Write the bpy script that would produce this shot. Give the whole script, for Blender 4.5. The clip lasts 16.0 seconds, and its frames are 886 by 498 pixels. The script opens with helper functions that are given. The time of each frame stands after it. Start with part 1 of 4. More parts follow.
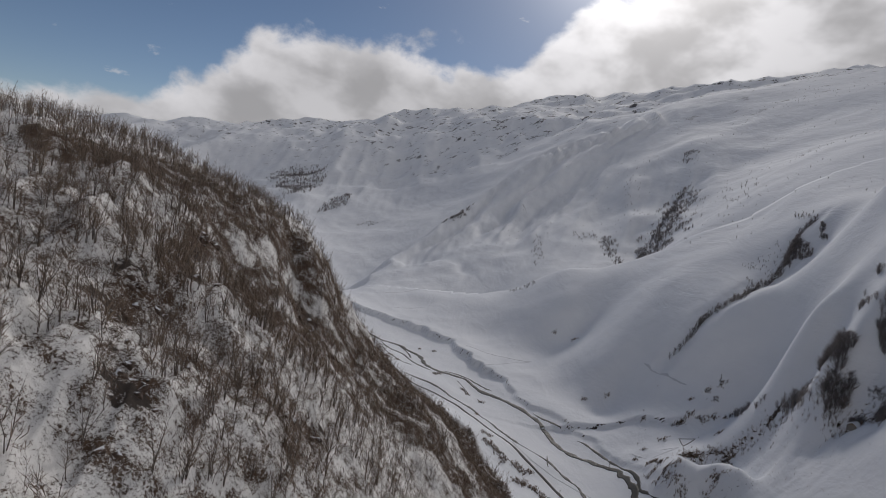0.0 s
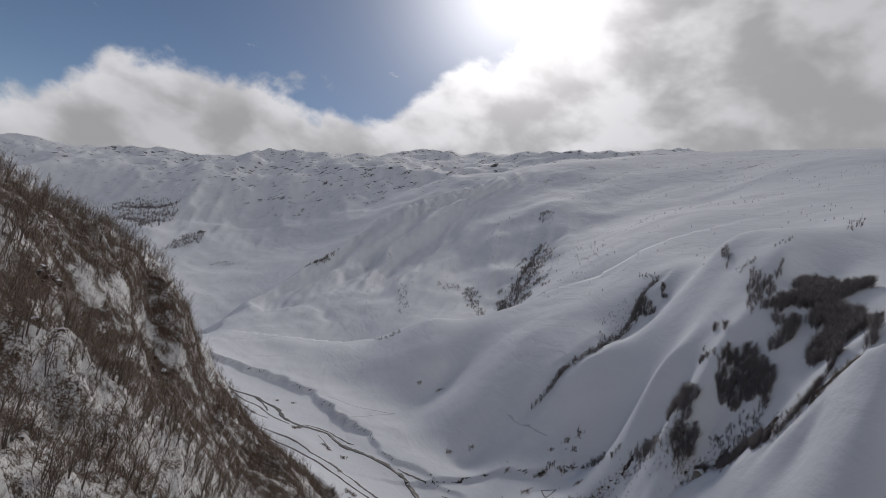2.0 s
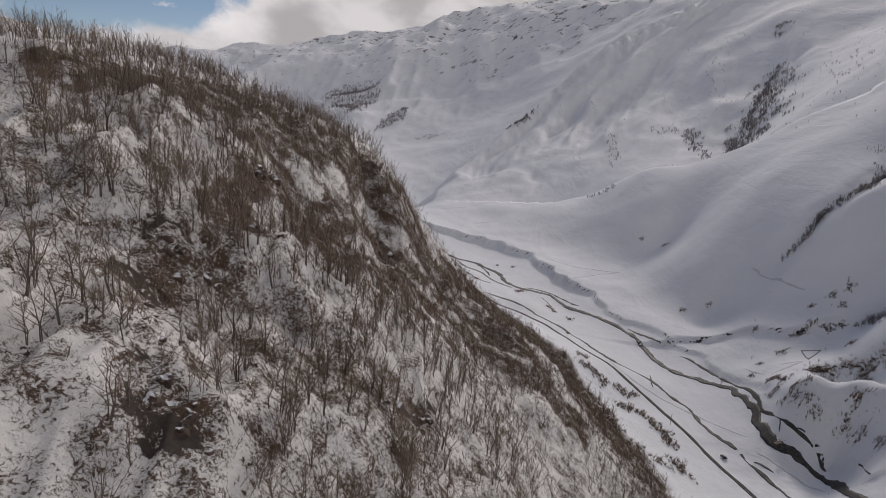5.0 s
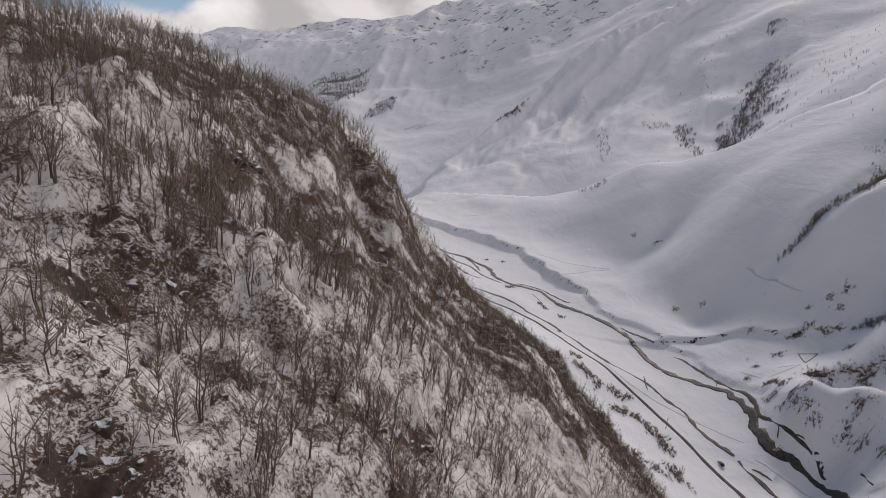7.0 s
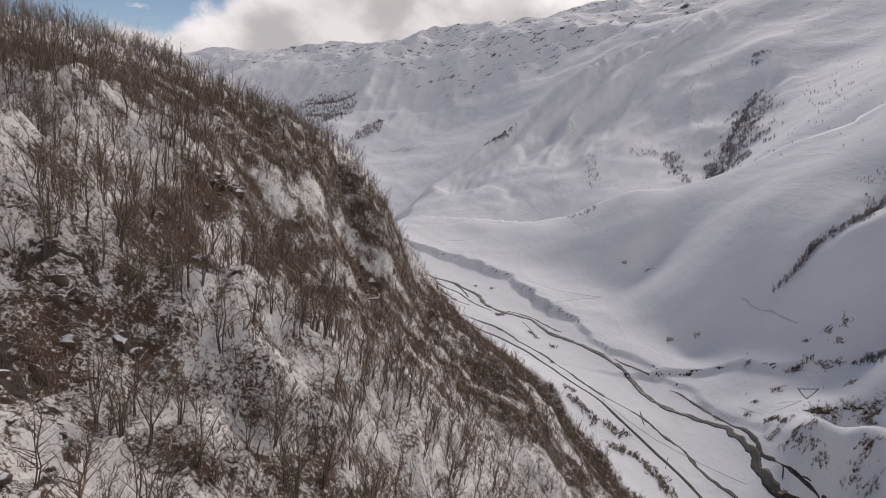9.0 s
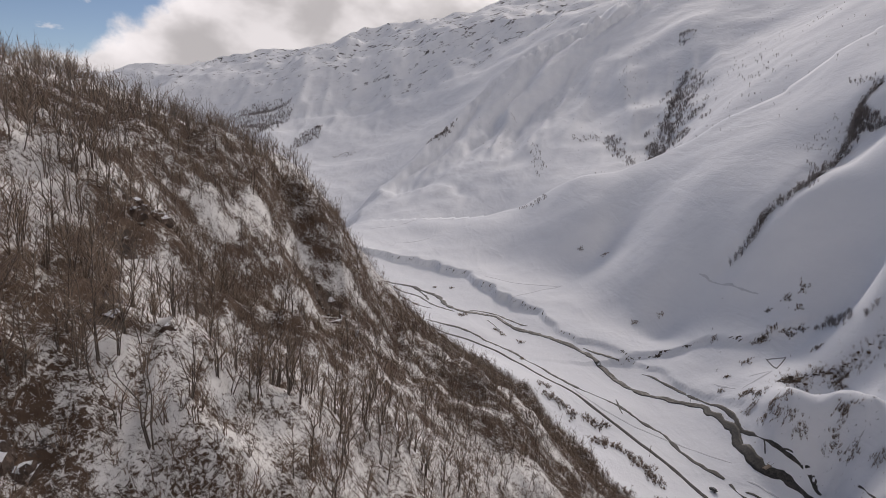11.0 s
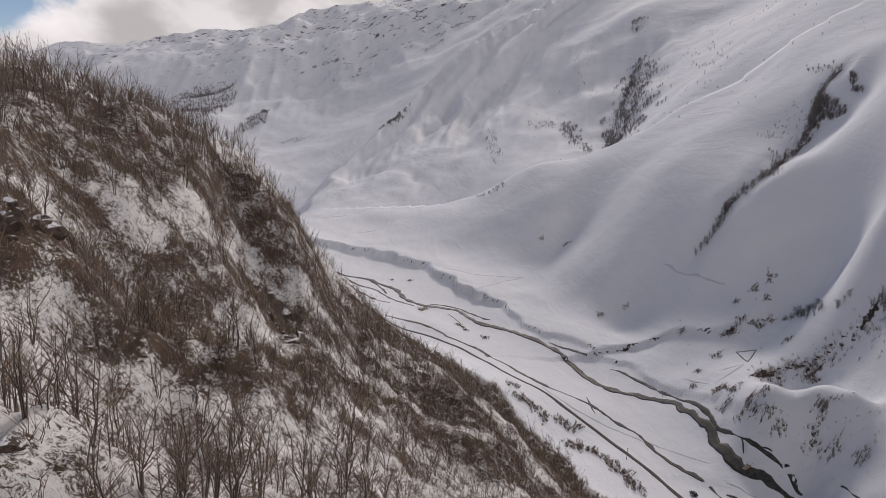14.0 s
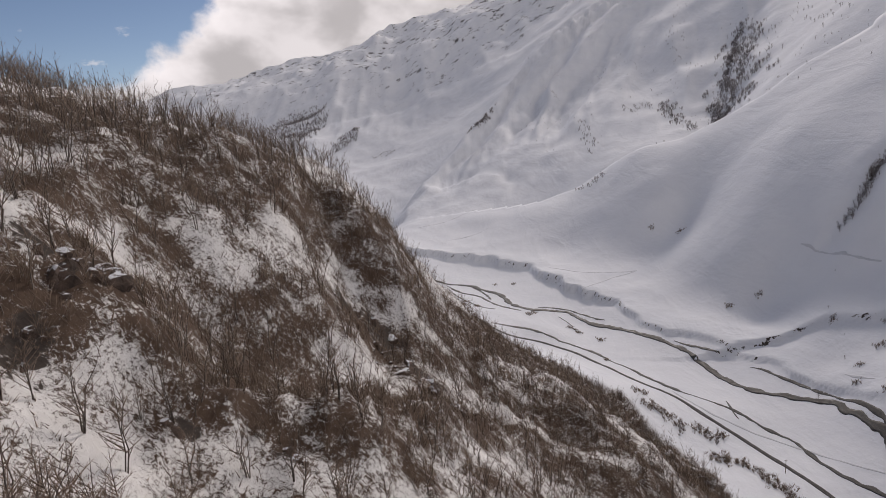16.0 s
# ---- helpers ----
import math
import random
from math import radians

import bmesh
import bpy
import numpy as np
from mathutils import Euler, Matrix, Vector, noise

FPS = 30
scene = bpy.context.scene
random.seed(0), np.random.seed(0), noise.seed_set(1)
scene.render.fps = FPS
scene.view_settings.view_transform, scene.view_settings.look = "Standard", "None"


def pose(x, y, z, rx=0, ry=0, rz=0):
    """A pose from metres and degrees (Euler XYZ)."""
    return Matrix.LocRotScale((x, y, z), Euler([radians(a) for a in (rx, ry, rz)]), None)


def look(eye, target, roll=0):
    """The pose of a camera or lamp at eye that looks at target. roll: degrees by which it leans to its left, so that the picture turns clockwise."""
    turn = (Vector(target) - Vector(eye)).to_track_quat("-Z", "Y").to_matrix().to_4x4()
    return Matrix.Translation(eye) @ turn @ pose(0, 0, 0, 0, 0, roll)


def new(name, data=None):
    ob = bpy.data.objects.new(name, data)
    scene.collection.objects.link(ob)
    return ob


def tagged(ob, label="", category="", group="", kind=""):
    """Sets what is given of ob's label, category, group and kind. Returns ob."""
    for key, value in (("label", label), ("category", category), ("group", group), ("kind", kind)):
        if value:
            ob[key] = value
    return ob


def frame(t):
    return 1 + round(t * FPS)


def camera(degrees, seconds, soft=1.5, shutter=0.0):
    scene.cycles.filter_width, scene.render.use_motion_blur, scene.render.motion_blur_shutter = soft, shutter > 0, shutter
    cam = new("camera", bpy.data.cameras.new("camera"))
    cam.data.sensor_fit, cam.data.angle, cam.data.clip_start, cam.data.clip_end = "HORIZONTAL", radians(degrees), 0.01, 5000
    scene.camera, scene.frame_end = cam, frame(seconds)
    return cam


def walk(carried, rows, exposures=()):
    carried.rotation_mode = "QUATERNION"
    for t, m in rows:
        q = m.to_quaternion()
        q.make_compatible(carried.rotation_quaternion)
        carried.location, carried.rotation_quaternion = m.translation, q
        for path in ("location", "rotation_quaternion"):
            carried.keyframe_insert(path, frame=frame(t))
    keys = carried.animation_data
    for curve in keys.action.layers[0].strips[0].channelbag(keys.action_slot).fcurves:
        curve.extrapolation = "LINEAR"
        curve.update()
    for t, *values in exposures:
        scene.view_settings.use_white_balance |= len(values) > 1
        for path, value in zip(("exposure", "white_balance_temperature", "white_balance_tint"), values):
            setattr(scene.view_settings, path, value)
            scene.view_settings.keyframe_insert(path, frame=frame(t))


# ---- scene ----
cam = camera(74.0, 16.0, soft=0.65)
walk(cam, [
    (0.0, pose(19.24, -52.52, 178.51, 85.508, -9.329, -3.111)),
    (0.5, pose(18.49, -48.65, 178.04, 85.777, -10.042, -2.447)),
    (1.0, pose(15.20, -47.18, 176.14, 91.752, -15.058, -11.537)),
    (1.5, pose(12.21, -43.76, 175.93, 92.875, -13.437, -14.667)),
    (2.0, pose(9.67, -40.23, 176.01, 92.700, -12.204, -16.815)),
    (2.5, pose(7.83, -36.61, 176.99, 89.743, -11.730, -17.648)),
    (3.0, pose(10.18, -29.91, 177.13, 83.253, -7.382, -8.085)),
    (3.5, pose(10.28, -23.22, 175.99, 80.873, -5.150, -1.861)),
    (4.0, pose(9.40, -17.63, 175.94, 78.789, -3.686, 2.798)),
    (6.5, pose(3.88, 3.49, 173.69, 75.374, -5.482, 1.136)),
    (7.0, pose(2.68, 8.00, 173.16, 75.452, -5.563, 1.170)),
    (7.5, pose(1.53, 12.32, 173.00, 76.004, -4.894, 0.378)),
    (8.0, pose(0.60, 16.00, 172.95, 75.730, -3.909, -0.799)),
    (8.5, pose(-0.38, 19.99, 172.47, 76.233, -5.995, -0.431)),
    (9.0, pose(-1.63, 24.67, 171.77, 77.788, -6.613, -0.125)),
    (9.5, pose(-2.70, 29.29, 171.46, 78.126, -3.858, -1.341)),
    (10.0, pose(-3.85, 33.03, 171.27, 78.375, -5.283, -3.467)),
    (12.5, pose(-7.40, 60.01, 168.97, 76.949, 2.393, -9.793)),
    (13.0, pose(-7.90, 63.82, 168.85, 76.766, 0.458, -10.329)),
    (13.5, pose(-8.65, 68.38, 168.45, 76.895, -1.631, -10.165)),
    (14.0, pose(-9.49, 72.96, 168.39, 77.080, -2.846, -10.691)),
    (14.5, pose(-10.14, 76.82, 168.68, 76.687, -3.766, -11.534)),
    (15.0, pose(-10.64, 80.82, 168.46, 76.327, -3.929, -11.540)),
    (15.5, pose(-10.92, 86.48, 167.35, 76.583, -0.525, -8.505)),
    (16.0, pose(-10.40, 93.24, 165.92, 77.371, 4.172, -2.601)),
], exposures=[(0.0, -0.10, 6450, 12), (1.0, -0.06, 6400, 12), (2.5, -0.12, 6400, 12), (4.0, 0.02, 6600, 14), (6.5, 0.33, 6750, 16), (10.0, 0.40, 6750, 16), (16.0, 0.38, 6780, 17)])

# ---- light: winter sky with a bank of cumulus, low sun ahead behind thin cloud ----
SUN_DIR = Vector((0.312, 0.950, 0.530)).normalized()
SUN_EL = math.asin(SUN_DIR.z)
SUN_AZ = math.atan2(SUN_DIR.x, SUN_DIR.y)


class Graph:
    """Short hand for node arithmetic."""

    def __init__(self, tree):
        self.nodes, self.links = tree.nodes, tree.links

    def put(self, socket, value):
        if isinstance(value, bpy.types.NodeSocket):
            self.links.new(value, socket)
        elif value is not None:
            socket.default_value = value

    def math(self, op, a, b=None, c=None, clamp=False):
        n = self.nodes.new("ShaderNodeMath")
        n.operation, n.use_clamp = op, clamp
        for s, v in zip(n.inputs, (a, b, c)):
            self.put(s, v)
        return n.outputs[0]

    def vector(self, op, a, b=None, out=0):
        n = self.nodes.new("ShaderNodeVectorMath")
        n.operation = op
        for s, v in zip(n.inputs, (a, b)):
            self.put(s, v)
        return n.outputs[out]

    def step(self, v, low, high, to_low=0.0, to_high=1.0):
        n = self.nodes.new("ShaderNodeMapRange")
        n.interpolation_type = "SMOOTHSTEP"
        for s, val in zip(n.inputs[:5], (v, low, high, to_low, to_high)):
            self.put(s, val)
        return n.outputs[0]

    def noise(self, vec, scale, detail=4.0, rough=0.55, distort=0.0):
        n = self.nodes.new("ShaderNodeTexNoise")
        self.put(n.inputs["Vector"], vec)
        for k, v in (("Scale", scale), ("Detail", detail), ("Roughness", rough), ("Distortion", distort)):
            n.inputs[k].default_value = v
        return n.outputs["Fac"]

    def mix(self, fac, a, b):
        n = self.nodes.new("ShaderNodeMix")
        n.data_type = "RGBA"
        self.put(n.inputs["Factor"], fac)
        self.put(n.inputs["A"], a)
        self.put(n.inputs["B"], b)
        return next(o for o in n.outputs if o.type == "RGBA")

    def scaled(self, vec, xyz):
        n = self.nodes.new("ShaderNodeMapping")
        self.put(n.inputs["Vector"], vec)
        n.inputs["Scale"].default_value = xyz
        return n.outputs[0]


def make_world():
    world = bpy.data.worlds.new("winter_sky")
    scene.world = world
    world.use_nodes = True
    nt = world.node_tree
    nt.nodes.clear()
    g = Graph(nt)
    n, link = nt.nodes.new, nt.links.new
    out = n("ShaderNodeOutputWorld")
    sky = n("ShaderNodeTexSky")
    sky.sky_type = "NISHITA"
    sky.sun_disc = False
    sky.sun_elevation = SUN_EL
    sky.sun_rotation = SUN_AZ
    sky.altitude = 1800
    sky.air_density = 0.8
    sky.dust_density = 0.3
    way = n("ShaderNodeTexCoord").outputs["Generated"]
    sep = n("ShaderNodeSeparateXYZ")
    link(way, sep.inputs[0])
    x, y, z = sep.outputs
    azim = g.math("ARCTAN2", x, y)
    elev = g.math("ARCSINE", z)
    # the cumulus bank lies low to the left and climbs over the sun to a grey deck on the right
    puffs = g.noise(g.scaled(way, (1, 1, 1.4)), 7.0, 6.0, 0.55, 0.15)
    wisps = g.noise(g.scaled(way, (1, 1, 2.4)), 17.0, 5.0, 0.6)
    top = g.math("ADD", 0.214, g.math("MULTIPLY", g.step(azim, -0.42, -0.22), 0.035))
    top = g.math("SUBTRACT", top, g.math("MULTIPLY", g.step(azim, -0.22, -0.50), 0.14))
    top = g.math("ADD", top, g.math("MULTIPLY", g.step(azim, 0.12, 0.30), 0.13))
    top = g.math("ADD", top, g.math("MULTIPLY", g.step(azim, 0.30, 0.75), 1.4))
    # unseen broken cloud deck added behind the flight line, to fill the mountain faces
    top = g.math("ADD", top, g.math("MULTIPLY", g.step(y, 0.1, -0.4), 0.5))
    depth = g.math("SUBTRACT", top, elev)
    depth = g.math("ADD", depth, g.math("MULTIPLY", g.math("SUBTRACT", puffs, 0.5), 0.20))
    cover = g.step(depth, -0.005, 0.028)
    stray = g.math("MULTIPLY", g.step(wisps, 0.66, 0.78), 0.5)
    cover = g.math("MAXIMUM", cover, stray)
    # lit rims and grey bellies
    sun_dot = g.vector("DOT_PRODUCT", way, tuple(SUN_DIR), out=1)
    near_sun = g.step(sun_dot, 0.90, 1.0)
    rim = g.step(depth, 0.10, 0.0)
    billow = g.step(g.noise(g.scaled(way, (1, 1, 1.5)), 8.0, 4.0, 0.5, 0.1), 0.38, 0.66)
    tone = g.math("ADD", 0.37, g.math("MULTIPLY", rim, 0.15))
    tone = g.math("ADD", tone, g.math("MULTIPLY", billow, 0.22))
    tone = g.math("ADD", tone, g.math("MULTIPLY", g.math("MULTIPLY", near_sun, billow), 0.18))
    # cloud opposite the sun brightened, as fill light on slopes that face back
    tone = g.math("ADD", tone, g.math("MULTIPLY", g.step(sun_dot, 0.1, -0.6), 0.15))
    cloud = g.vector("SCALE", (0.99, 0.985, 1.0))
    g.put(cloud.node.inputs["Scale"], tone)
    # the sun's disc shining through thin cloud
    veil = g.math("ADD", g.math("MULTIPLY", g.math("POWER", g.math("MAXIMUM", sun_dot, 0.0), 110.0), 1.0), g.math("MULTIPLY", g.math("POWER", g.math("MAXIMUM", sun_dot, 0.0), 24.0), 0.19))
    bg_sky, bg_cloud, bg_sun = (n("ShaderNodeBackground") for _ in range(3))
    link(sky.outputs[0], bg_sky.inputs["Color"])
    bg_sky.inputs["Strength"].default_value = 0.052
    link(cloud, bg_cloud.inputs["Color"])
    bg_cloud.inputs["Strength"].default_value = 0.98
    bg_sun.inputs["Color"].default_value = (1, 0.97, 0.93, 1)
    link(veil, bg_sun.inputs["Strength"])
    blend, total = n("ShaderNodeMixShader"), n("ShaderNodeAddShader")
    link(cover, blend.inputs[0])
    link(bg_sky.outputs[0], blend.inputs[1])
    link(bg_cloud.outputs[0], blend.inputs[2])
    link(blend.outputs[0], total.inputs[0])
    link(bg_sun.outputs[0], total.inputs[1])
    link(total.outputs[0], out.inputs["Surface"])


make_world()
sun = new("sun", bpy.data.lights.new("sun", "SUN"))
sun.data.energy = 1.42
sun.data.angle = radians(6)
sun.data.color = (1.0, 0.95, 0.88)
sun.matrix_world = look((0, 0, 900), Vector((0, 0, 900)) - SUN_DIR)


# ---- materials ----
def nodes_of(name):
    m = bpy.data.materials.new(name)
    m.use_nodes = True
    nt = m.node_tree
    return m, Graph(nt), nt.nodes["Principled BSDF"]


def bump(g, bsdf, height_socket, strength, distance):
    b = g.nodes.new("ShaderNodeBump")
    b.inputs["Strength"].default_value = strength
    b.inputs["Distance"].default_value = distance
    g.put(b.inputs["Height"], height_socket)
    g.links.new(b.outputs[0], bsdf.inputs["Normal"])


def snow_material():
    """Snow, and on the spur snow with dead grass, earth and rock showing through."""
    m, g, bsdf = nodes_of("snow_ground")
    pos = g.nodes.new("ShaderNodeNewGeometry").outputs["Position"]
    at = g.nodes.new("ShaderNodeAttribute")
    at.attribute_name = "scrub"
    scrub = at.outputs["Fac"]
    bare_at = g.nodes.new("ShaderNodeAttribute")
    bare_at.attribute_name = "bare"
    fine = g.noise(pos, 1.5, 12.0, 0.86, 0.8)
    mid = g.noise(pos, 0.16, 5.0, 0.6, 0.4)
    broad = g.noise(pos, 0.03, 4.0, 0.5)
    snow = g.mix(broad, (0.70, 0.72, 0.76, 1), (0.82, 0.83, 0.85, 1))
    # litter and bark flakes grey the snow under the trees
    snow = g.mix(scrub, snow, g.mix(g.noise(pos, 0.5, 5.0, 0.65), (0.65, 0.63, 0.605, 1), (0.80, 0.79, 0.78, 1)))
    earth = g.mix(g.noise(pos, 0.5, 7.0, 0.78), (0.020, 0.014, 0.011, 1), (0.165, 0.112, 0.082, 1))
    show = g.math("ADD", g.math("MULTIPLY", fine, 1.1), g.math("MULTIPLY", mid, 0.45))
    belt_at = g.nodes.new("ShaderNodeAttribute")
    belt_at.attribute_name = "belt"
    show = g.math("ADD", show, g.math("MULTIPLY", belt_at.outputs["Fac"], 0.085))
    show = g.math("ADD", show, g.math("MULTIPLY", bare_at.outputs["Fac"], 0.062))
    patch = g.math("MULTIPLY", g.step(show, 0.806, 0.826), scrub)
    # blown-off stones and grass on the open slopes, here and there
    crag_at = g.nodes.new("ShaderNodeAttribute")
    crag_at.attribute_name = "crag"
    crag = g.math("MULTIPLY", g.step(g.math("ADD", g.noise(g.scaled(pos, (1, 1, 0.4)), 0.02, 7.0, 0.7), g.math("MULTIPLY", crag_at.outputs["Fac"], 0.03)), 0.60, 0.68), 0.85)
    far_spots = g.math("MULTIPLY", g.step(g.noise(pos, 0.05, 6.0, 0.75), 0.73, 0.80), 0.6)
    patch = g.math("MAXIMUM", patch, g.math("MULTIPLY", crag, crag_at.outputs["Fac"]))
    patch = g.math("MAXIMUM", patch, g.math("MULTIPLY", far_spots, g.math("SUBTRACT", 1.0, scrub)))
    stone = g.mix(g.noise(pos, 0.06, 5.0, 0.7), (0.060, 0.058, 0.062, 1), (0.17, 0.16, 0.16, 1))
    earth = g.mix(crag_at.outputs["Fac"], earth, stone)
    # broken rock and earth on scarps and crags; painted ripple shade on the knoll
    rub_at = g.nodes.new("ShaderNodeAttribute")
    rub_at.attribute_name = "rubble"
    rub = g.step(g.math("ADD", g.noise(g.scaled(pos, (1, 1, 0.6)), 0.42, 7.0, 0.72, 0.5), g.math("MULTIPLY", rub_at.outputs["Fac"], 0.30)), 0.70, 0.745)
    rub = g.math("MULTIPLY", rub, g.step(rub_at.outputs["Fac"], 0.02, 0.2))
    earth = g.mix(rub, earth, g.mix(g.noise(pos, 0.8, 6.0, 0.75), (0.018, 0.015, 0.014, 1), (0.120, 0.098, 0.085, 1)))
    patch = g.math("MAXIMUM", patch, rub)
    far_at = g.nodes.new("ShaderNodeAttribute")
    far_at.attribute_name = "far"
    g.put(bsdf.inputs["Base Color"], g.mix(patch, snow, earth))
    g.put(bsdf.inputs["Roughness"], g.step(patch, 0, 1, 0.85, 0.97))
    bsdf.inputs["Specular IOR Level"].default_value = 0.12
    drift = g.noise(g.scaled(pos, (1.0, 0.45, 1.0)), 0.035, 5.0, 0.55, 0.6)
    relief = g.math("ADD", g.math("MULTIPLY", g.noise(pos, 0.22, 6.0, 0.6), 0.5), g.math("MULTIPLY", patch, -0.3))
    relief = g.math("ADD", relief, g.math("MULTIPLY", drift, 2.2))
    crease = g.noise(g.scaled(pos, (1.0, 0.6, 0.6)), 0.0055, 5.0, 0.5, 0.8)
    relief = g.math("ADD", relief, g.math("MULTIPLY", g.math("MULTIPLY", crease, far_at.outputs["Fac"]), 16.0))
    # clods and hummocks under the trees, wind ripples in the open
    relief = g.math("ADD", relief, g.math("MULTIPLY", g.math("MULTIPLY", g.noise(pos, 0.75, 7.0, 0.7), scrub), 0.5))
    relief = g.math("ADD", relief, g.math("MULTIPLY", g.noise(g.scaled(pos, (1.0, 0.35, 1.0)), 0.16, 4.0, 0.6, 0.8), 0.16))
    bump(g, bsdf, relief, 0.6, 1.0)
    return m


def earth_material(name, dark, light, scale, rough=0.95, snow=0.0):
    """Rough natural surface of two tones; snow lies on its upward faces."""
    m, g, bsdf = nodes_of(name)
    geo = g.nodes.new("ShaderNodeNewGeometry")
    pos = geo.outputs["Position"]
    grain = g.noise(pos, scale, 6.0, 0.7, 0.3)
    col = g.mix(g.step(grain, 0.3, 0.7), (*dark, 1), (*light, 1))
    rnd = g.nodes.new("ShaderNodeObjectInfo").outputs["Random"]
    col = g.mix(g.math("MULTIPLY", rnd, 0.35), col, (*[0.6 * c for c in dark], 1))
    if snow:
        sep = g.nodes.new("ShaderNodeSeparateXYZ")
        g.put(sep.inputs[0], geo.outputs["Normal"])
        lying = g.math("ADD", sep.outputs[2], g.math("MULTIPLY", g.math("SUBTRACT", g.noise(pos, 1.1, 5.0, 0.65), 0.5), 1.1))
        col = g.mix(g.step(lying, 1.0 - snow, 1.12 - snow), col, (0.76, 0.78, 0.81, 1))
    g.put(bsdf.inputs["Base Color"], col)
    bsdf.inputs["Roughness"].default_value = rough
    bump(g, bsdf, g.noise(pos, scale * 2.5, 6.0, 0.7), 0.7, 0.5)
    return m


def bark_material(name, dark, light):
    """Bark and twigs; the tone differs from tree to tree."""
    m, g, bsdf = nodes_of(name)
    geo = g.nodes.new("ShaderNodeNewGeometry")
    one = g.nodes.new("ShaderNodeObjectInfo").outputs["Random"]
    each = g.math("FRACT", g.math("ADD", geo.outputs["Random Per Island"], one))
    drift = g.noise(geo.outputs["Position"], 0.05, 3.0, 0.6)
    tone = g.math("ADD", g.math("MULTIPLY", each, 0.55), g.math("MULTIPLY", drift, 0.5))
    g.put(bsdf.inputs["Base Color"], g.mix(tone, (*dark, 1), (*light, 1)))
    bsdf.inputs["Roughness"].default_value = 0.9
    return m


def plain_material(name, dark, light, scale=3.0, rough=0.8, metal=0.0):
    m, g, bsdf = nodes_of(name)
    pos = g.nodes.new("ShaderNodeTexCoord").outputs["Object"]
    v = g.noise(pos, scale, 5.0, 0.6)
    g.put(bsdf.inputs["Base Color"], g.mix(v, (*dark, 1), (*light, 1)))
    g.put(bsdf.inputs["Roughness"], g.step(v, 0.2, 0.8, rough - 0.1, min(1.0, rough + 0.1)))
    bsdf.inputs["Metallic"].default_value = metal
    return m


def water_material():
    m, g, bsdf = nodes_of("river_water")
    pos = g.nodes.new("ShaderNodeNewGeometry").outputs["Position"]
    v = g.noise(pos, 0.5, 6.0, 0.7, 0.5)
    col = g.mix(g.step(v, 0.35, 0.65), (0.030, 0.029, 0.028, 1), (0.095, 0.088, 0.080, 1))
    g.put(bsdf.inputs["Base Color"], col)
    g.put(bsdf.inputs["Roughness"], g.step(v, 0.4, 0.6, 0.5, 0.9))
    bsdf.inputs["Specular IOR Level"].default_value = 0.25
    bump(g, bsdf, g.noise(pos, 1.4, 5.0, 0.7), 0.5, 0.3)
    return m


SNOW = snow_material()
# snow greyed to paint the shade in drift lines and tracks
SHADE_SNOW = plain_material("shade_grey_snow", (0.50, 0.51, 0.54), (0.66, 0.67, 0.70), 0.3, 0.8)
BARK = bark_material("bark", (0.070, 0.058, 0.050), (0.190, 0.155, 0.130))
TWIG = bark_material("twigs", (0.092, 0.067, 0.052), (0.275, 0.200, 0.148))
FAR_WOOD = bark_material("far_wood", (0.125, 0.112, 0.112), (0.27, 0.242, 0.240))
ROCK = earth_material("rock", (0.045, 0.032, 0.026), (0.170, 0.118, 0.090), 0.7, snow=0.26)
WATER = water_material()
ROAD_DIRT = earth_material("road_dirt", (0.050, 0.046, 0.042), (0.12, 0.112, 0.105), 0.6)
TIMBER = plain_material("weathered_timber", (0.10, 0.075, 0.055), (0.22, 0.17, 0.13))
STONE = plain_material("dry_stone", (0.12, 0.11, 0.10), (0.26, 0.24, 0.22), 2.0)
SNOW_CAP = plain_material("roof_snow", (0.74, 0.76, 0.79), (0.84, 0.85, 0.87), 0.8)
CAR_PAINT = plain_material("grey_car_paint", (0.05, 0.05, 0.055), (0.08, 0.08, 0.085), 1.0, 0.35, 0.3)
RUBBER = plain_material("rubber", (0.012, 0.012, 0.012), (0.03, 0.03, 0.03), 8.0, 0.9)
GLASS = plain_material("car_glass", (0.01, 0.012, 0.014), (0.02, 0.022, 0.025), 1.0, 0.15)


# ---- the lie of the land: ridge, valley and slope lines, in metres ----
LOWER_FLANK = [(-20, 57, 140), (-16, 58, 130), (-23, 70, 136), (-39, 72, 144), (-7, 77, 124), (-21, 79, 136), (-36, 82, 138), (-41, 85, 144), (-46, 87, 150), (-28, 88, 137), (-34, 91, 140), (-13, 91, 126), (-21, 93, 131), (-52, 97, 157), (-23, 103, 142), (-9, 103, 122), (-19, 103, 135), (-43, 105, 149), (-9, 105, 121), (-22, 106, 135), (-39, 106, 148), (-51, 111, 153), (-56, 114, 158), (-11, 115, 125), (-30, 119, 147), (-23, 119, 136), (-4, 121, 116), (-19, 121, 134)]
MIDDLE_FLANK = [(-15, 122, 129), (-30, 131, 129), (-78, 136, 172), (6, 138, 106), (-73, 147, 173), (-81, 151, 172), (-34, 151, 132), (-38, 151, 134), (-40, 152, 136), (-28, 152, 126), (-26, 154, 128), (-41, 155, 140), (-46, 158, 143), (-46, 158, 147), (-71, 160, 170), (-11, 164, 114), (-49, 167, 153), (-13, 168, 115), (-21, 169, 124), (-34, 172, 130), (-48, 182, 143), (-44, 183, 136), (-69, 184, 169), (-48, 186, 149), (24, 198, 73), (-55, 200, 154), (-63, 207, 167), (-65, 210, 159), (-29, 214, 128), (-49, 214, 149)]
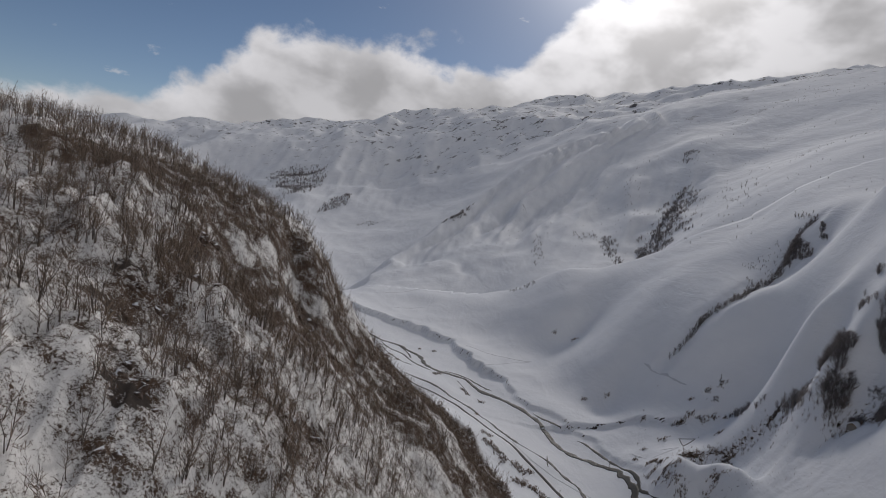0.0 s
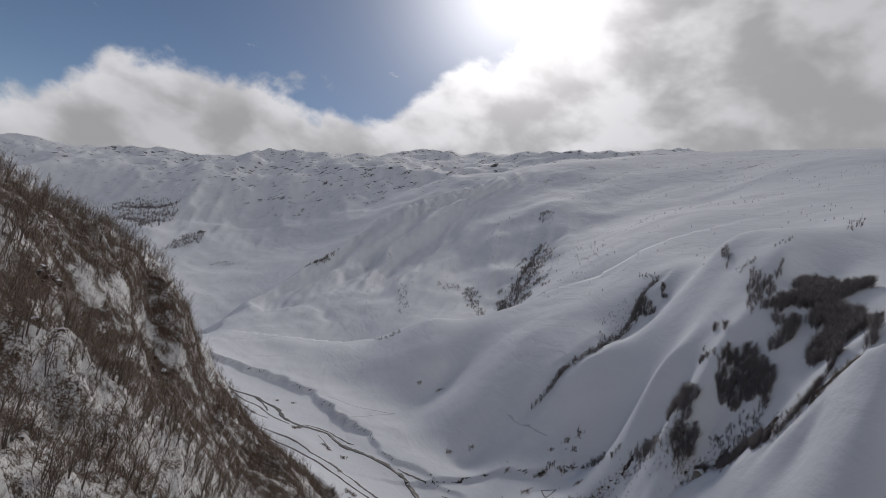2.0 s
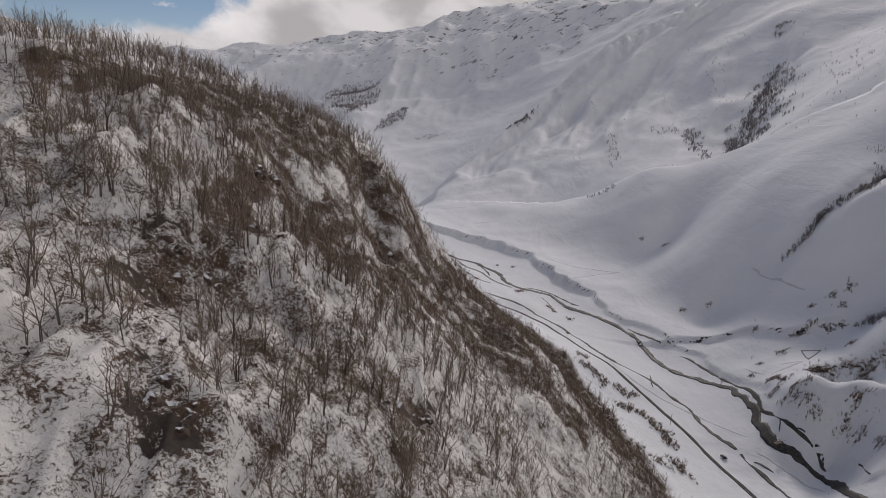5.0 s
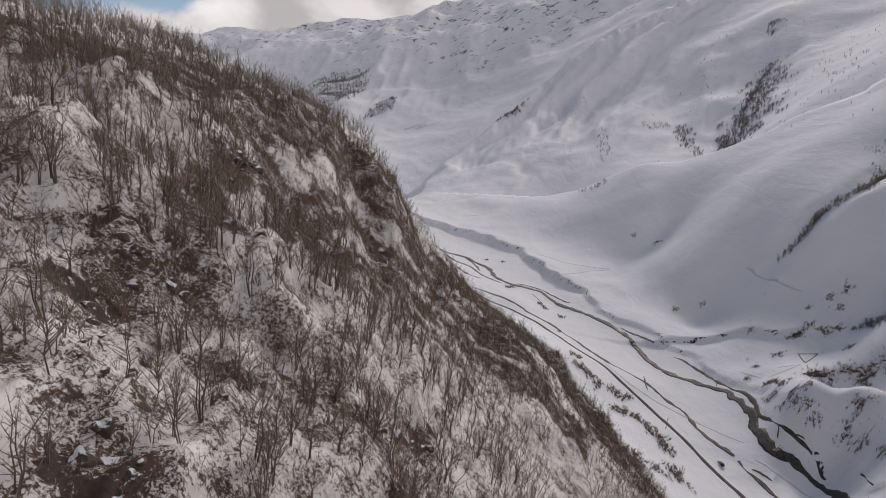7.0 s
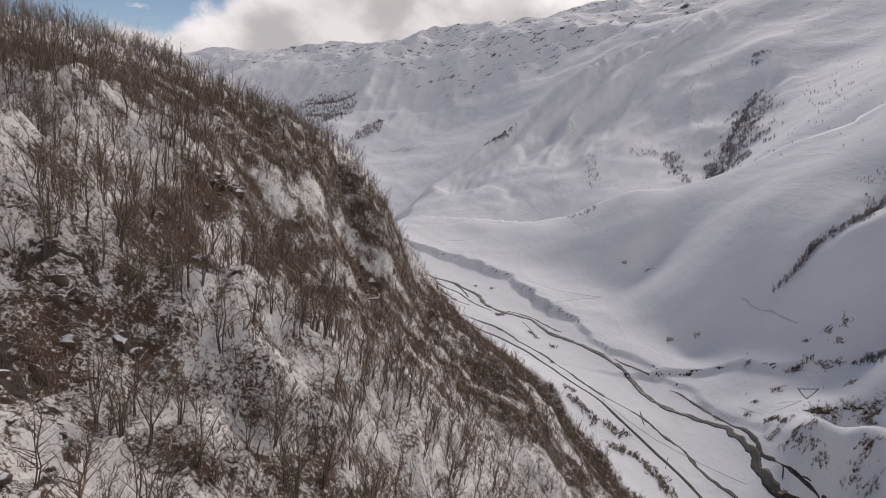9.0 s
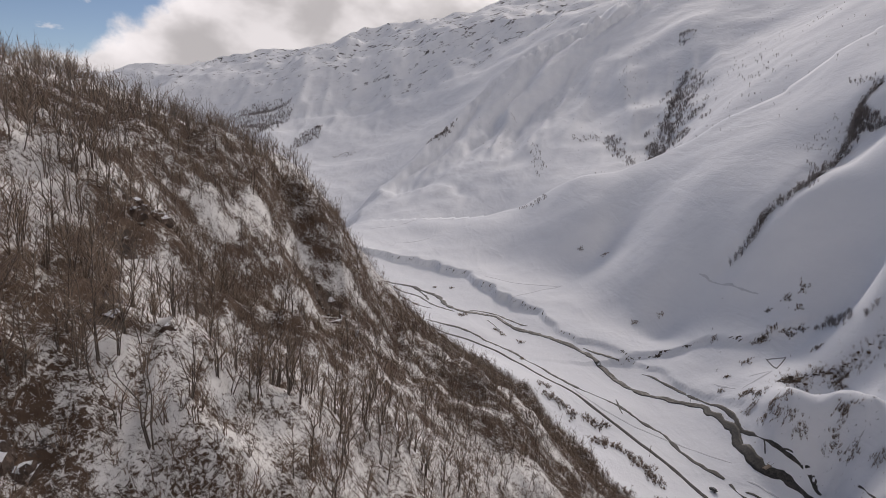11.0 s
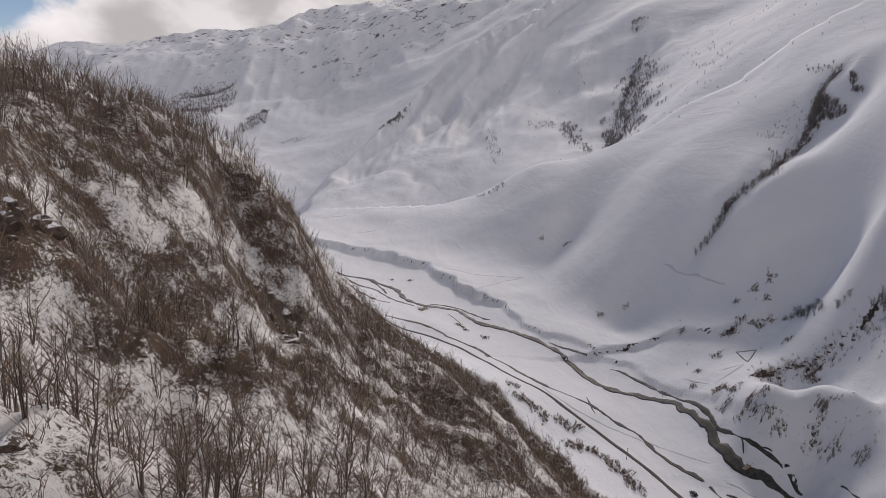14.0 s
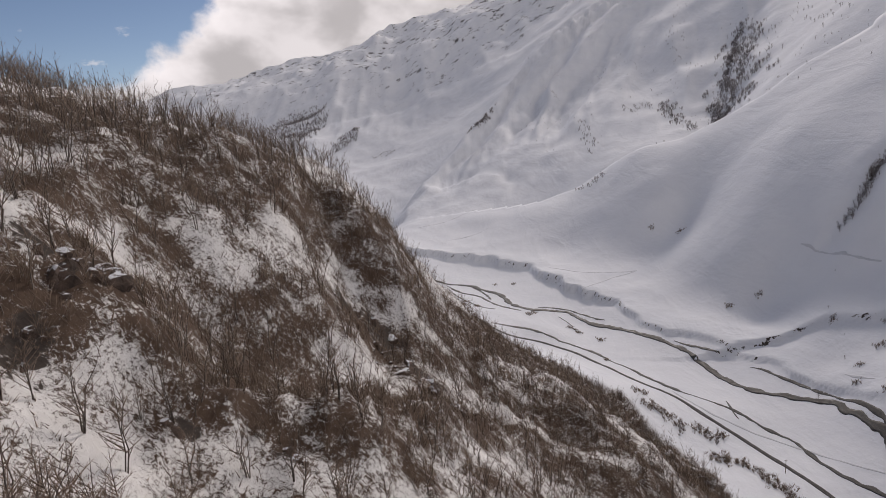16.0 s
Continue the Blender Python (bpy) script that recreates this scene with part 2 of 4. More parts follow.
UPPER_FLANK = [(44, 216, 61), (4, 217, 87), (-13, 218, 111), (-1, 219, 95), (-25, 220, 116), (37, 223, 64), (-18, 229, 110), (-54, 233, 162), (-29, 241, 117), (29, 247, 71), (-39, 249, 147), (-81, 252, 167), (2, 252, 83), (-52, 259, 161), (26, 261, 63), (-69, 262, 164), (-38, 263, 131), (-32, 267, 152), (-77, 270, 164), (-93, 273, 172), (-83, 275, 167), (39, 277, 68), (-19, 283, 124), (-46, 283, 153), (23, 298, 64), (-25, 311, 132), (-22, 312, 112), (-35, 329, 138), (-17, 388, 97), (33, 426, 28)]
SPUR_CREST = [(-5, 475, 36), (-49, 164, 157), (-4, 342, 76), (-12, 332, 99), (9, 340, 65)]
RIVER_FLATS = [(190, 316, -17), (237, 305, -14), (136, 356, -14), (182, 371, -18), (216, 349, -7), (160, 399, -14), (218, 399, -11), (107, 409, -1), (180, 456, -18), (178, 497, -15), (114, 567, -19), (78, 537, -5), (162, 591, -9), (77, 281, 33), (143, 335, -13), (4, 724, -12), (62, 641, -13), (109, 575, -13), (-9, 709, -10), (47, 759, -11), (73, 524, -14)]
TERRACE = [(-14, 838, -2), (8, 812, -4), (50, 796, -4), (88, 750, -5), (122, 683, -5), (159, 584, -6), (175, 529, -8), (193, 497, -9), (213, 468, -9), (62, 923, -1), (155, 767, 0), (204, 691, 6), (228, 574, 3), (252, 521, 0)]
NEAR_VALLEY = [(264, 710, 29), (254, 470, 6), (288, 426, 30), (322, 417, 44), (339, 413, 51), (284, 408, 18), (270, 372, 24), (255, 365, 19), (266, 339, 28), (302, 512, 67), (320, 447, 59), (65, 941, 17), (-3, 990, 0), (144, 895, 30), (261, 751, 74), (297, 610, 82), (342, 638, 130), (251, 576, 34), (300, 478, 47)]
RIGHT_HILL = [(214, 927, 53), (223, 906, 64), (282, 874, 109), (351, 825, 130), (397, 785, 160), (444, 801, 199), (520, 871, 248), (411, 648, 179), (492, 715, 225), (367, 558, 142), (410, 578, 166), (251, 906, 81), (323, 845, 113), (717, 966, 384), (505, 704, 256), (687, 801, 372)]
GULLY_SLOPE = [(326, 508, 102), (367, 499, 146), (405, 534, 157), (456, 556, 238), (542, 559, 277), (402, 494, 175), (427, 519, 173), (398, 514, 148), (557, 515, 290), (552, 443, 309), (582, 434, 329)]
CLIFF_SLOPE = [(329, 367, 158), (335, 309, 193), (378, 336, 218), (333, 312, 167), (339, 307, 177), (335, 269, 173), (363, 295, 209), (404, 346, 257), (433, 440, 274), (307, 317, 129), (328, 338, 120), (312, 331, 83), (322, 289, 116), (326, 261, 140), (329, 230, 166), (376, 250, 217), (440, 308, 251), (408, 318, 229)]
KNOLL = [(303, 207, 163), (303, 184, 186), (305, 238, 131), (303, 262, 99), (281, 162, 156), (289, 195, 122), (250, 324, 36), (240, 342, 37), (261, 310, 56), (271, 313, 8), (257, 348, -4), (276, 345, 6)]
MID_SLOPE = [(292, 1171, 111), (422, 1114, 141), (660, 1299, 321), (749, 1519, 444), (766, 1237, 373), (400, 1122, 153), (323, 1575, 175), (489, 1376, 220), (453, 984, 143), (92, 1072, 23), (178, 1013, 39), (8, 1174, 12), (71, 1297, 42), (163, 1293, 82), (396, 1660, 253), (615, 1745, 381)]
SUNLIT_RIDGE = [(-32, 1190, -10), (21, 1398, 33), (94, 1551, 88), (168, 1668, 139), (249, 1789, 216), (360, 1919, 321), (506, 2032, 429), (643, 2091, 496)]
SKYLINE = [(736, 2569, 630), (806, 2437, 655), (922, 2228, 679), (1033, 2006, 701), (1075, 1872, 682), (1123, 1729, 669), (1165, 1516, 658), (1133, 1300, 595), (1170, 1113, 631), (1178, 953, 627), (903, 1706, 549), (943, 1093, 472), (898, 863, 460), (895, 716, 461)]
FAR_RIDGE = [(-1368, 3495, 234), (-1164, 3565, 286), (-1056, 3597, 320), (-843, 3653, 360), (-663, 3637, 398), (-455, 3614, 470), (-187, 3581, 540), (-13, 3434, 553), (225, 3223, 581), (442, 2997, 592), (629, 2757, 599)]
FAR_FACE = [(-926, 3327, 200), (-622, 2887, 139), (-453, 2919, 189), (-488, 2608, 113), (-237, 2542, 120), (-345, 2427, 58), (-151, 2144, 33), (-52, 2253, 95), (-150, 1840, 4), (-98, 1437, -31), (-71, 1186, -29), (-36, 1749, 37), (107, 2303, 154), (-180, 2848, 210), (83, 2850, 334), (287, 2436, 317), (413, 2612, 434), (-272, 1979, 12)]
SPUR_FOOT = [(-10, 640), (40, 540), (66, 475), (92, 420), (112, 360), (118, 300), (128, 250)]
# the hidden back of the spur
SPUR_BACK = [(-110, 420, 130), (-85, 470, 95), (-60, 540, 42), (-150, 340, 172), (-190, 260, 190), (-150, 200, 188), (-120, 160, 183), (-105, 110, 173), (-90, 70, 160), (-75, 30, 158), (-60, -10, 150), (-50, 610, 15), (-10, 560, 12), (30, 500, 5), (88, 350, 0), (100, 300, 2), (110, 250, 2)]
# plain ground that closes the place behind and beside the way
SURROUND = [(-220, 60, 175), (-120, 0, 160), (-90, -60, 150), (-60, -160, 140), (-160, -200, 170), (-400, -100, 170), (-420, 160, 160), (-330, 330, 150), (-260, 480, 110), (-300, 700, 60), (-180, 600, 70),
            (20, -140, 60), (20, -45, 90), (10, 20, 88), (10, 60, 100), (50, 170, 50), (100, -260, 20), (260, -300, 40), (230, 40, 30), (130, 90, 12), (200, 180, 0), (400, -60, 150), (480, 100, 230), (200, -140, 20), (700, 150, 330)]
OUTER = [(0, -700, 150), (-600, -700, 300), (600, -700, 400), (0, -2000, 800), (-2000, -1500, 500), (2000, -1500, 900), (-2500, 800, 220), (2500, 800, 1000), (-1500, 1500, 90), (-900, 900, 60),
         (-1000, 2200, 40), (-2600, 3200, 250), (-800, 2600, 40), (-500, 1500, -20), (-300, 1100, 0), (-160, 900, 5)]

HUB = (12.0, -45.0)
EYE_LEVEL = 174.0


def to_polar(x, y):
    dx, dy = x - HUB[0], y - HUB[1]
    r = np.sqrt(dx * dx + dy * dy) + 1e-6
    return np.arctan2(dx, dy), np.log(np.maximum(r, 30.0)), r


def radial_solve():
    pts = np.array(sum((list(g) for g in LINES), []), float)
    th, lr, r = to_polar(pts[:, 0], pts[:, 1])
    q = np.c_[np.cos(th), np.sin(th), lr * 0.75]
    s = (pts[:, 2] - EYE_LEVEL) / np.maximum(r, 30.0)
    d = np.sqrt(((q[:, None] - q[None]) ** 2).sum(-1) + 0.02 ** 2)
    a = np.block([[d - np.eye(len(q)) * 0.010, np.ones((len(q), 1))], [np.ones((1, len(q))), np.zeros((1, 1))]])
    return q, np.linalg.solve(a, np.r_[s, 0.0])


LINES = [LOWER_FLANK, MIDDLE_FLANK, UPPER_FLANK, SPUR_CREST, RIVER_FLATS, TERRACE, NEAR_VALLEY, RIGHT_HILL, GULLY_SLOPE, CLIFF_SLOPE, KNOLL, MID_SLOPE, SUNLIT_RIDGE, SKYLINE, FAR_RIDGE, FAR_FACE, SPUR_BACK, SURROUND, OUTER]
CENTRES, WEIGHTS = radial_solve()


def base_height(x, y):
    x, y = np.asarray(x, float).ravel(), np.asarray(y, float).ravel()
    z = np.empty(len(x))
    for i in range(0, len(x), 20000):
        th, lr, r = to_polar(x[i:i + 20000], y[i:i + 20000])
        q = np.c_[np.cos(th), np.sin(th), lr * 0.75]
        d2 = (q ** 2).sum(1)[:, None] + (CENTRES ** 2).sum(1)[None] - 2 * q @ CENTRES.T
        s = np.sqrt(np.maximum(d2, 0) + 0.02 ** 2) @ WEIGHTS[:-1] + WEIGHTS[-1]
        z[i:i + 20000] = EYE_LEVEL + s * np.maximum(r, 30.0)
    return z


def lattice(ix, iy, seed):
    h = (ix * 374761393 + iy * 668265263 + seed * 974634777) & 0x7FFFFFFF
    h = ((h ^ (h >> 13)) * 1274126177) & 0x7FFFFFFF
    return ((h ^ (h >> 16)) & 0xFFFF) / 65535.0 * 2 - 1


def value_noise(x, y, seed=0):
    ix, iy = np.floor(x).astype(np.int64), np.floor(y).astype(np.int64)
    fx, fy = x - ix, y - iy
    fx, fy = fx * fx * fx * (fx * (fx * 6 - 15) + 10), fy * fy * fy * (fy * (fy * 6 - 15) + 10)
    a, b = lattice(ix, iy, seed), lattice(ix + 1, iy, seed)
    c, d = lattice(ix, iy + 1, seed), lattice(ix + 1, iy + 1, seed)
    return (a + (b - a) * fx) * (1 - fy) + (c + (d - c) * fx) * fy


def fbm(x, y, octaves=4, seed=0, ridged=False):
    total, amp = 0.0, 1.0
    for k in range(octaves):
        v = value_noise(x * 2 ** k + 17.3 * k, y * 2 ** k - 9.1 * k, seed + k)
        total = total + amp * (1 - 2 * np.abs(v) if ridged else v)
        amp *= 0.5
    return total


def smooth(a, b, v):
    t = np.clip((v - a) / (b - a), 0, 1)
    return t * t * (3 - 2 * t)


def line_distance(x, y, line):
    best = np.full(len(x), 1e9)
    for (ax, ay), (bx, by) in zip(line[:-1], line[1:]):
        dx, dy = bx - ax, by - ay
        t = np.clip(((x - ax) * dx + (y - ay) * dy) / (dx * dx + dy * dy + 1e-9), 0, 1)
        best = np.minimum(best, np.hypot(x - ax - t * dx, y - ay - t * dy))
    return best


def side_distance(x, y, line):
    """Distance from a line, positive on its far side."""
    best, sign = np.full(len(x), 1e9), np.ones(len(x))
    for (ax, ay), (bx, by) in zip(line[:-1], line[1:]):
        dx, dy = bx - ax, by - ay
        t = np.clip(((x - ax) * dx + (y - ay) * dy) / (dx * dx + dy * dy + 1e-9), 0, 1)
        d = np.hypot(x - ax - t * dx, y - ay - t * dy)
        s = np.sign(dx * (y - ay) - dy * (x - ax))
        take = d < best
        best, sign = np.where(take, d, best), np.where(take, s, sign)
    return best * sign


MID_CREST = [p[:2] for p in SUNLIT_RIDGE]
RIGHT_CREST = [(180, 950), (214, 927), (251, 906), (282, 874), (323, 845), (351, 825), (397, 785), (440, 770)]
MID_LINE = [(p[0] + 90, p[1] - 70) for p in SUNLIT_RIDGE[2:]]
TERRACE_LINE = [(-200, 900), (-90, 870), (-25, 832), (0, 814), (14, 802), (43, 795), (63, 777), (84, 747), (105, 728), (112, 681), (122, 654), (133, 622), (143, 614), (158, 587), (156, 565), (164, 540), (172, 519), (183, 510), (191, 493), (198, 476), (214, 451), (218, 419), (231, 381), (229, 330), (232, 290), (250, 200)]
UPPER_LIP = [(198, 476), (225, 473), (245, 469), (257, 465), (265, 452), (275, 433), (288, 431)]
FOOT_LINE = [(-150, 680)] + SPUR_FOOT + [(150, 150), (120, 0), (140, -200)]


SHOULDER = [(-49, 160), (-43, 158), (-37, 162), (-28, 166), (-19, 180), (-7, 210)]


def spur_mask(x, y):
    sd = side_distance(x, y, FOOT_LINE) + 6 * fbm(x / 22, y / 22, 3, 5)
    return 1 - smooth(-8, 2, sd)


GULLIES = [([(302, 514), (311, 516), (319, 517), (324, 520), (332, 526), (343, 524), (362, 522), (394, 536), (409, 541), (420, 550), (431, 560), (442, 568), (451, 572), (457, 565)], 13, 6),
           ([(402, 929), (411, 925), (533, 1134), (599, 1220), (647, 1290)], 42, 14),
           ([(298, 280), (308, 270), (308, 241), (304, 221), (307, 210), (312, 204), (319, 196)], 14, 9)]


def height(x, y):
    x, y = np.asarray(x, float).ravel(), np.asarray(y, float).ravel()
    z = base_height(x, y)
    r = np.hypot(x - HUB[0], y - HUB[1])
    # spur: gullied, ribbed hillside
    spur = spur_mask(x, y)
    near = 1 - smooth(500, 900, r)
    z = z + spur * near * (2.6 * fbm(x / 26, y / 26, 4, 3) + 1.1 * fbm(x / 7, y / 7, 3, 11))
    # a rocky shoulder that runs down from the crag, with a hollow behind it
    step = side_distance(x, y, SHOULDER) + 2.5 * fbm(x / 9, y / 9, 3, 7)
    by_step = np.exp(-(line_distance(x, y, SHOULDER) / 26) ** 2)
    z = z + by_step * (3.2 * np.exp(-np.abs(step) / 5) - 4.0 * smooth(0, 10, step))
    # ribs and runnels down the flank
    z = z + spur * near * 2.2 * (fbm((x + 0.15 * y) / 13, (y - 0.4 * x) / 70, 3, 9, True) - 0.3)
    # valley and mountains: drifts, ribs and hollows that grow with the distance
    open_ = 1 - spur
    rough = smooth(450, 1500, r)
    upper = smooth(500, 900, x - 0.25 * y)
    z = z + open_ * (0.5 * fbm(x / 40, y / 40, 3, 21) + rough * (1 - 0.6 * upper) * (7 * fbm(x / 240, y / 240, 4, 31) + 2.0 * (fbm((x + 0.5 * y) / 110, (y - 0.5 * x) / 330, 3, 41, True) - 0.3)))
    # long ribs that run down beside the middle ridge
    along = 0.6 * x + 0.8 * y
    crest = side_distance(x, y, MID_CREST) + 14 * fbm(x / 90, y / 90, 3, 47)
    ribs = np.exp(-(line_distance(x, y, MID_LINE) / 170) ** 2) * (1 - smooth(-40, 20, crest))
    z = z + ribs * 20 * (fbm(crest / 48 + 0.3 * fbm(x / 170, y / 170, 2, 43), along / 520, 3, 44, True) - 0.3)
    # hummocks and hollows at the foot of the ridge
    foot = np.exp(-((x - 110) / 190) ** 2 - ((y - 1240) / 170) ** 2)
    z = z + foot * 8 * fbm(x / 90 + 0.4 * fbm(x / 70, y / 70, 2, 48), y / 130, 3, 49)
    # spurs and runnels on the slope between the ridge and the dark gully
    face = np.exp(-((x - 520) / 230) ** 2 - ((y - 1380) / 330) ** 2)
    z = z + face * 13 * (fbm((x - 0.45 * y) / 120, (x + 2.0 * y) / 900, 3, 50, True) - 0.35)
    # the sharp crest of the middle ridge, with a hollow behind it
    near_crest = np.exp(-(line_distance(x, y, MID_CREST) / 260) ** 2)
    z = z + near_crest * (24 * np.exp(-np.abs(crest) / 50) - 36 * smooth(0, 110, crest))
    # the brow of the smooth hill, and the hollow that it hides
    brow = side_distance(x, y, RIGHT_CREST) + 3 * fbm(x / 60, y / 60, 2, 53)
    z = z - 34 * smooth(0, 70, brow) * np.exp(-np.maximum(brow, 0) / 130) * np.exp(-(line_distance(x, y, RIGHT_CREST) / 260) ** 2)
    alps = smooth(2200, 3200, r)
    z = z + alps * 42 * (fbm(x / 520, y / 620, 5, 51, True) - 0.95)
    knoll = np.exp(-((x - 255) ** 2 + (y - 300) ** 2) / 70 ** 2) * open_
    z = z + knoll * 0.8 * fbm(x / 9, y / 9, 3, 63)
    # scarp of the river terrace
    sd = side_distance(x, y, TERRACE_LINE) + 4 * fbm(x / 18, y / 18, 4, 61)
    d = line_distance(x, y, TERRACE_LINE)
    z = z + np.clip(3.0 + 5.0 * smooth(540, 640, y) + 1.6 * fbm(x / 45, y / 45, 2, 65), 1.6, 9.0) * smooth(-2.5, 1.5, sd) * np.exp(-np.maximum(sd, 0) / 45) * (d < 300)
    lip = side_distance(x, y, UPPER_LIP) + 3 * fbm(x / 16, y / 16, 3, 62)
    z = z + 4.0 * smooth(-2.5, 2.0, lip) * np.exp(-np.maximum(lip, 0) / 30) * (line_distance(x, y, UPPER_LIP) < 120)
    # side gullies
    for line, wide, deep in GULLIES:
        d = line_distance(x, y, line) + wide * 0.35 * fbm(x / wide, y / wide, 3, 71)
        z = z - deep * np.exp(-(d / wide) ** 2)
    return z


def mesh_from(name, verts, faces, material, flat=True):
    """A mesh from arrays; faces all of one length."""
    verts, faces = np.asarray(verts, np.float32), np.asarray(faces, np.int32)
    me = bpy.data.meshes.new(name)
    k = faces.shape[1]
    me.vertices.add(len(verts))
    me.vertices.foreach_set("co", verts.ravel())
    me.loops.add(faces.size)
    me.loops.foreach_set("vertex_index", faces.ravel())
    me.polygons.add(len(faces))
    me.polygons.foreach_set("loop_start", np.arange(len(faces), dtype=np.int32) * k)
    if not flat:
        me.polygons.foreach_set("use_smooth", np.ones(len(faces), bool))
    me.update(calc_edges=True)
    me.materials.append(material)
    return me


def part(name, me, parent=None, label=""):
    ob = new(name, me)
    ob.parent = parent
    return tagged(ob, label)


def bm_mesh(name, bm, material):
    me = bpy.data.meshes.new(name)
    bm.to_mesh(me)
    bm.free()
    me.materials.append(material)
    return me


def box(bm, size, m=Matrix.Identity(4), bevel=0.0):
    made = bmesh.ops.create_cube(bm, size=1.0, matrix=m @ Matrix.Diagonal((*size, 1)))
    if bevel:
        edges = list({e for v in made["verts"] for e in v.link_edges})
        bmesh.ops.bevel(bm, geom=edges, offset=bevel, segments=1, affect="EDGES")


# ---- ground ----
def lower_face(x, y):
    """The steep face below the crest, thick with saplings."""
    return np.exp(-((x + 12) / 22) ** 2 - ((y - 90) / 28) ** 2)


BELTS = []


def thicket_band(x, y):
    """Belts of dense brown alder that run down the spur."""
    belt = np.zeros(len(x))
    for line, wide in BELTS:
        d = line_distance(x, y, line) + 0.5 * wide * fbm(x / 16, y / 16, 3, 83)
        belt = np.maximum(belt, 1 - smooth(0.7 * wide, 1.15 * wide, d))
    low = 0.9 * (1 - smooth(14, 50, line_distance(x, y, FOOT_LINE)))
    return np.maximum(np.maximum(belt, low), 0.18 * smooth(0.2, 0.6, fbm((x + 0.25 * y) / 34, y / 75, 3, 81)) + 0.5 * lower_face(x, y))


BELTS.append(([(-96, 143), (-92, 162), (-86, 183), (-81, 196), (-79, 224), (-62, 221), (-50, 240), (-42, 273), (-27, 268), (-19, 322), (-7, 284)], 10))
BELTS.append(([(-88, 178), (-71, 165), (-64, 165), (-60, 174), (-59, 189), (-52, 192)], 4))
BELTS.append(([(-50, 164), (-46, 171), (-42, 186), (-31, 186), (-22, 187), (-11, 200), (1, 228), (16, 240), (34, 232), (52, 235), (72, 236)], 8))
BELTS.append(([(-52, 152), (-47, 127), (-39, 104), (-38, 97)], 4))
BELTS.append(([(12, 361), (42, 382), (73, 393), (94, 363), (80, 272), (100, 269), (128, 272)], 17))
BELTS.append(([(-49, 160), (-43, 158), (-37, 162), (-28, 166), (-19, 180), (-7, 210)], 6))
BELTS.append(([(20, 234), (42, 238), (58, 239), (62, 227)], 11))
BELTS.append(([(-8, 274), (-3, 272), (14, 360), (54, 496), (81, 434), (101, 407)], 10))
BELTS.append(([(-679, 2865), (-364, 2317), (-171, 1671), (-56, 984)], 10))
BELTS.append(([(-48, 150), (-47, 155), (-43, 159), (-43, 169), (-39, 177), (-30, 163), (-23, 164), (-15, 168)], 5))
BELTS.append(([(3, 278), (16, 282), (33, 275), (45, 260), (53, 248)], 12))
BELTS.append(([(-60, 198), (-55, 213), (-50, 236), (-45, 273), (-34, 266)], 6))
BELTS.append(([(-12, 182), (-2, 186), (12, 197)], 5))
BELTS.append(([(-53, 184), (-39, 194), (-26, 227), (-5, 253), (18, 269), (40, 253)], 5))
BELTS.append(([(-46, 274), (-25, 259), (-13, 263)], 8))


def build_ground():
    inner = np.radians(np.linspace(-60, 60, 580))
    outer = np.radians(np.linspace(60, 300, 60))[1:-1]
    th = np.r_[inner, outer]
    rad = np.r_[0.5, 15, 35, 60, np.exp(np.linspace(np.log(85), np.log(350), 120))[:-1], np.exp(np.linspace(np.log(350), np.log(900), 185))[:-1], np.exp(np.linspace(np.log(900), np.log(4800), 150))]
    tt, rr = np.meshgrid(th, rad)
    x, y = (HUB[0] + rr * np.sin(tt)).ravel(), (HUB[1] + rr * np.cos(tt)).ravel()
    z = height(x, y)
    nr, na = tt.shape
    i, j = np.meshgrid(np.arange(nr - 1), np.arange(na), indexing="ij")
    jn = (j + 1) % na
    quads = np.stack([i * na + j, (i + 1) * na + j, (i + 1) * na + jn, i * na + jn], -1).reshape(-1, 4)
    me = mesh_from("ground", np.c_[x, y, z], quads, SNOW, flat=False)
    for key, values in (("scrub", spur_mask(x, y)), ("bare", bare_mask(x, y)), ("belt", thicket_band(x, y)), ("crag", crag_mask(x, y, z)), ("rubble", rubble_and_shade_mask(x, y)), ("far", smooth(600, 1500, rr.ravel()))):
        me.attributes.new(key, "FLOAT", "POINT").data.foreach_set("value", values.astype(np.float32))
    ob = new("ground", me)
    return tagged(ob, "snow-covered mountain valley with steep scrubby slopes", "ground", kind="structure")


OUTCROPS = []


def outcrops(places, size):
    OUTCROPS.extend((x, y, size * (0.8 + 0.13 * (k % 4))) for k, (x, y) in enumerate(places))


outcrops([(-50, 160), (-49, 160), (-51, 157), (-49, 162)], 5)
outcrops([(-51, 158), (-50, 159), (-48, 162), (-50, 157)], 6)
outcrops([(-30, 236), (-26, 241), (-22, 240), (-17, 224), (-12, 222), (-7, 220), (-4, 219)], 6.5)
outcrops([(-25, 228), (-18, 220), (-12, 217), (-7, 216), (-6, 213)], 6.5)
outcrops([(-39, 74), (-28, 58), (-26, 55), (-40, 81), (-40, 86), (-37, 92)], 4)
outcrops([(-23, 54), (-23, 52), (-2, 98), (2, 106), (-4, 96), (4, 107)], 4)
outcrops([(-22, 73), (-12, 94)], 2)
outcrops([(-44, 91), (-42, 91), (-37, 91), (-35, 92), (-43, 89)], 4)
outcrops([(-53, 158), (-52, 161)], 4)
outcrops([(-40, 120), (-36, 112)], 4)
outcrops([(-27, 157), (-30, 112), (-29, 158)], 2.5)
outcrops([(-23, 40), (-21, 41), (-41, 77), (-28, 54)], 4)
outcrops([(-48, 145), (-49, 148), (-40, 152), (-39, 152), (-28, 157)], 3)


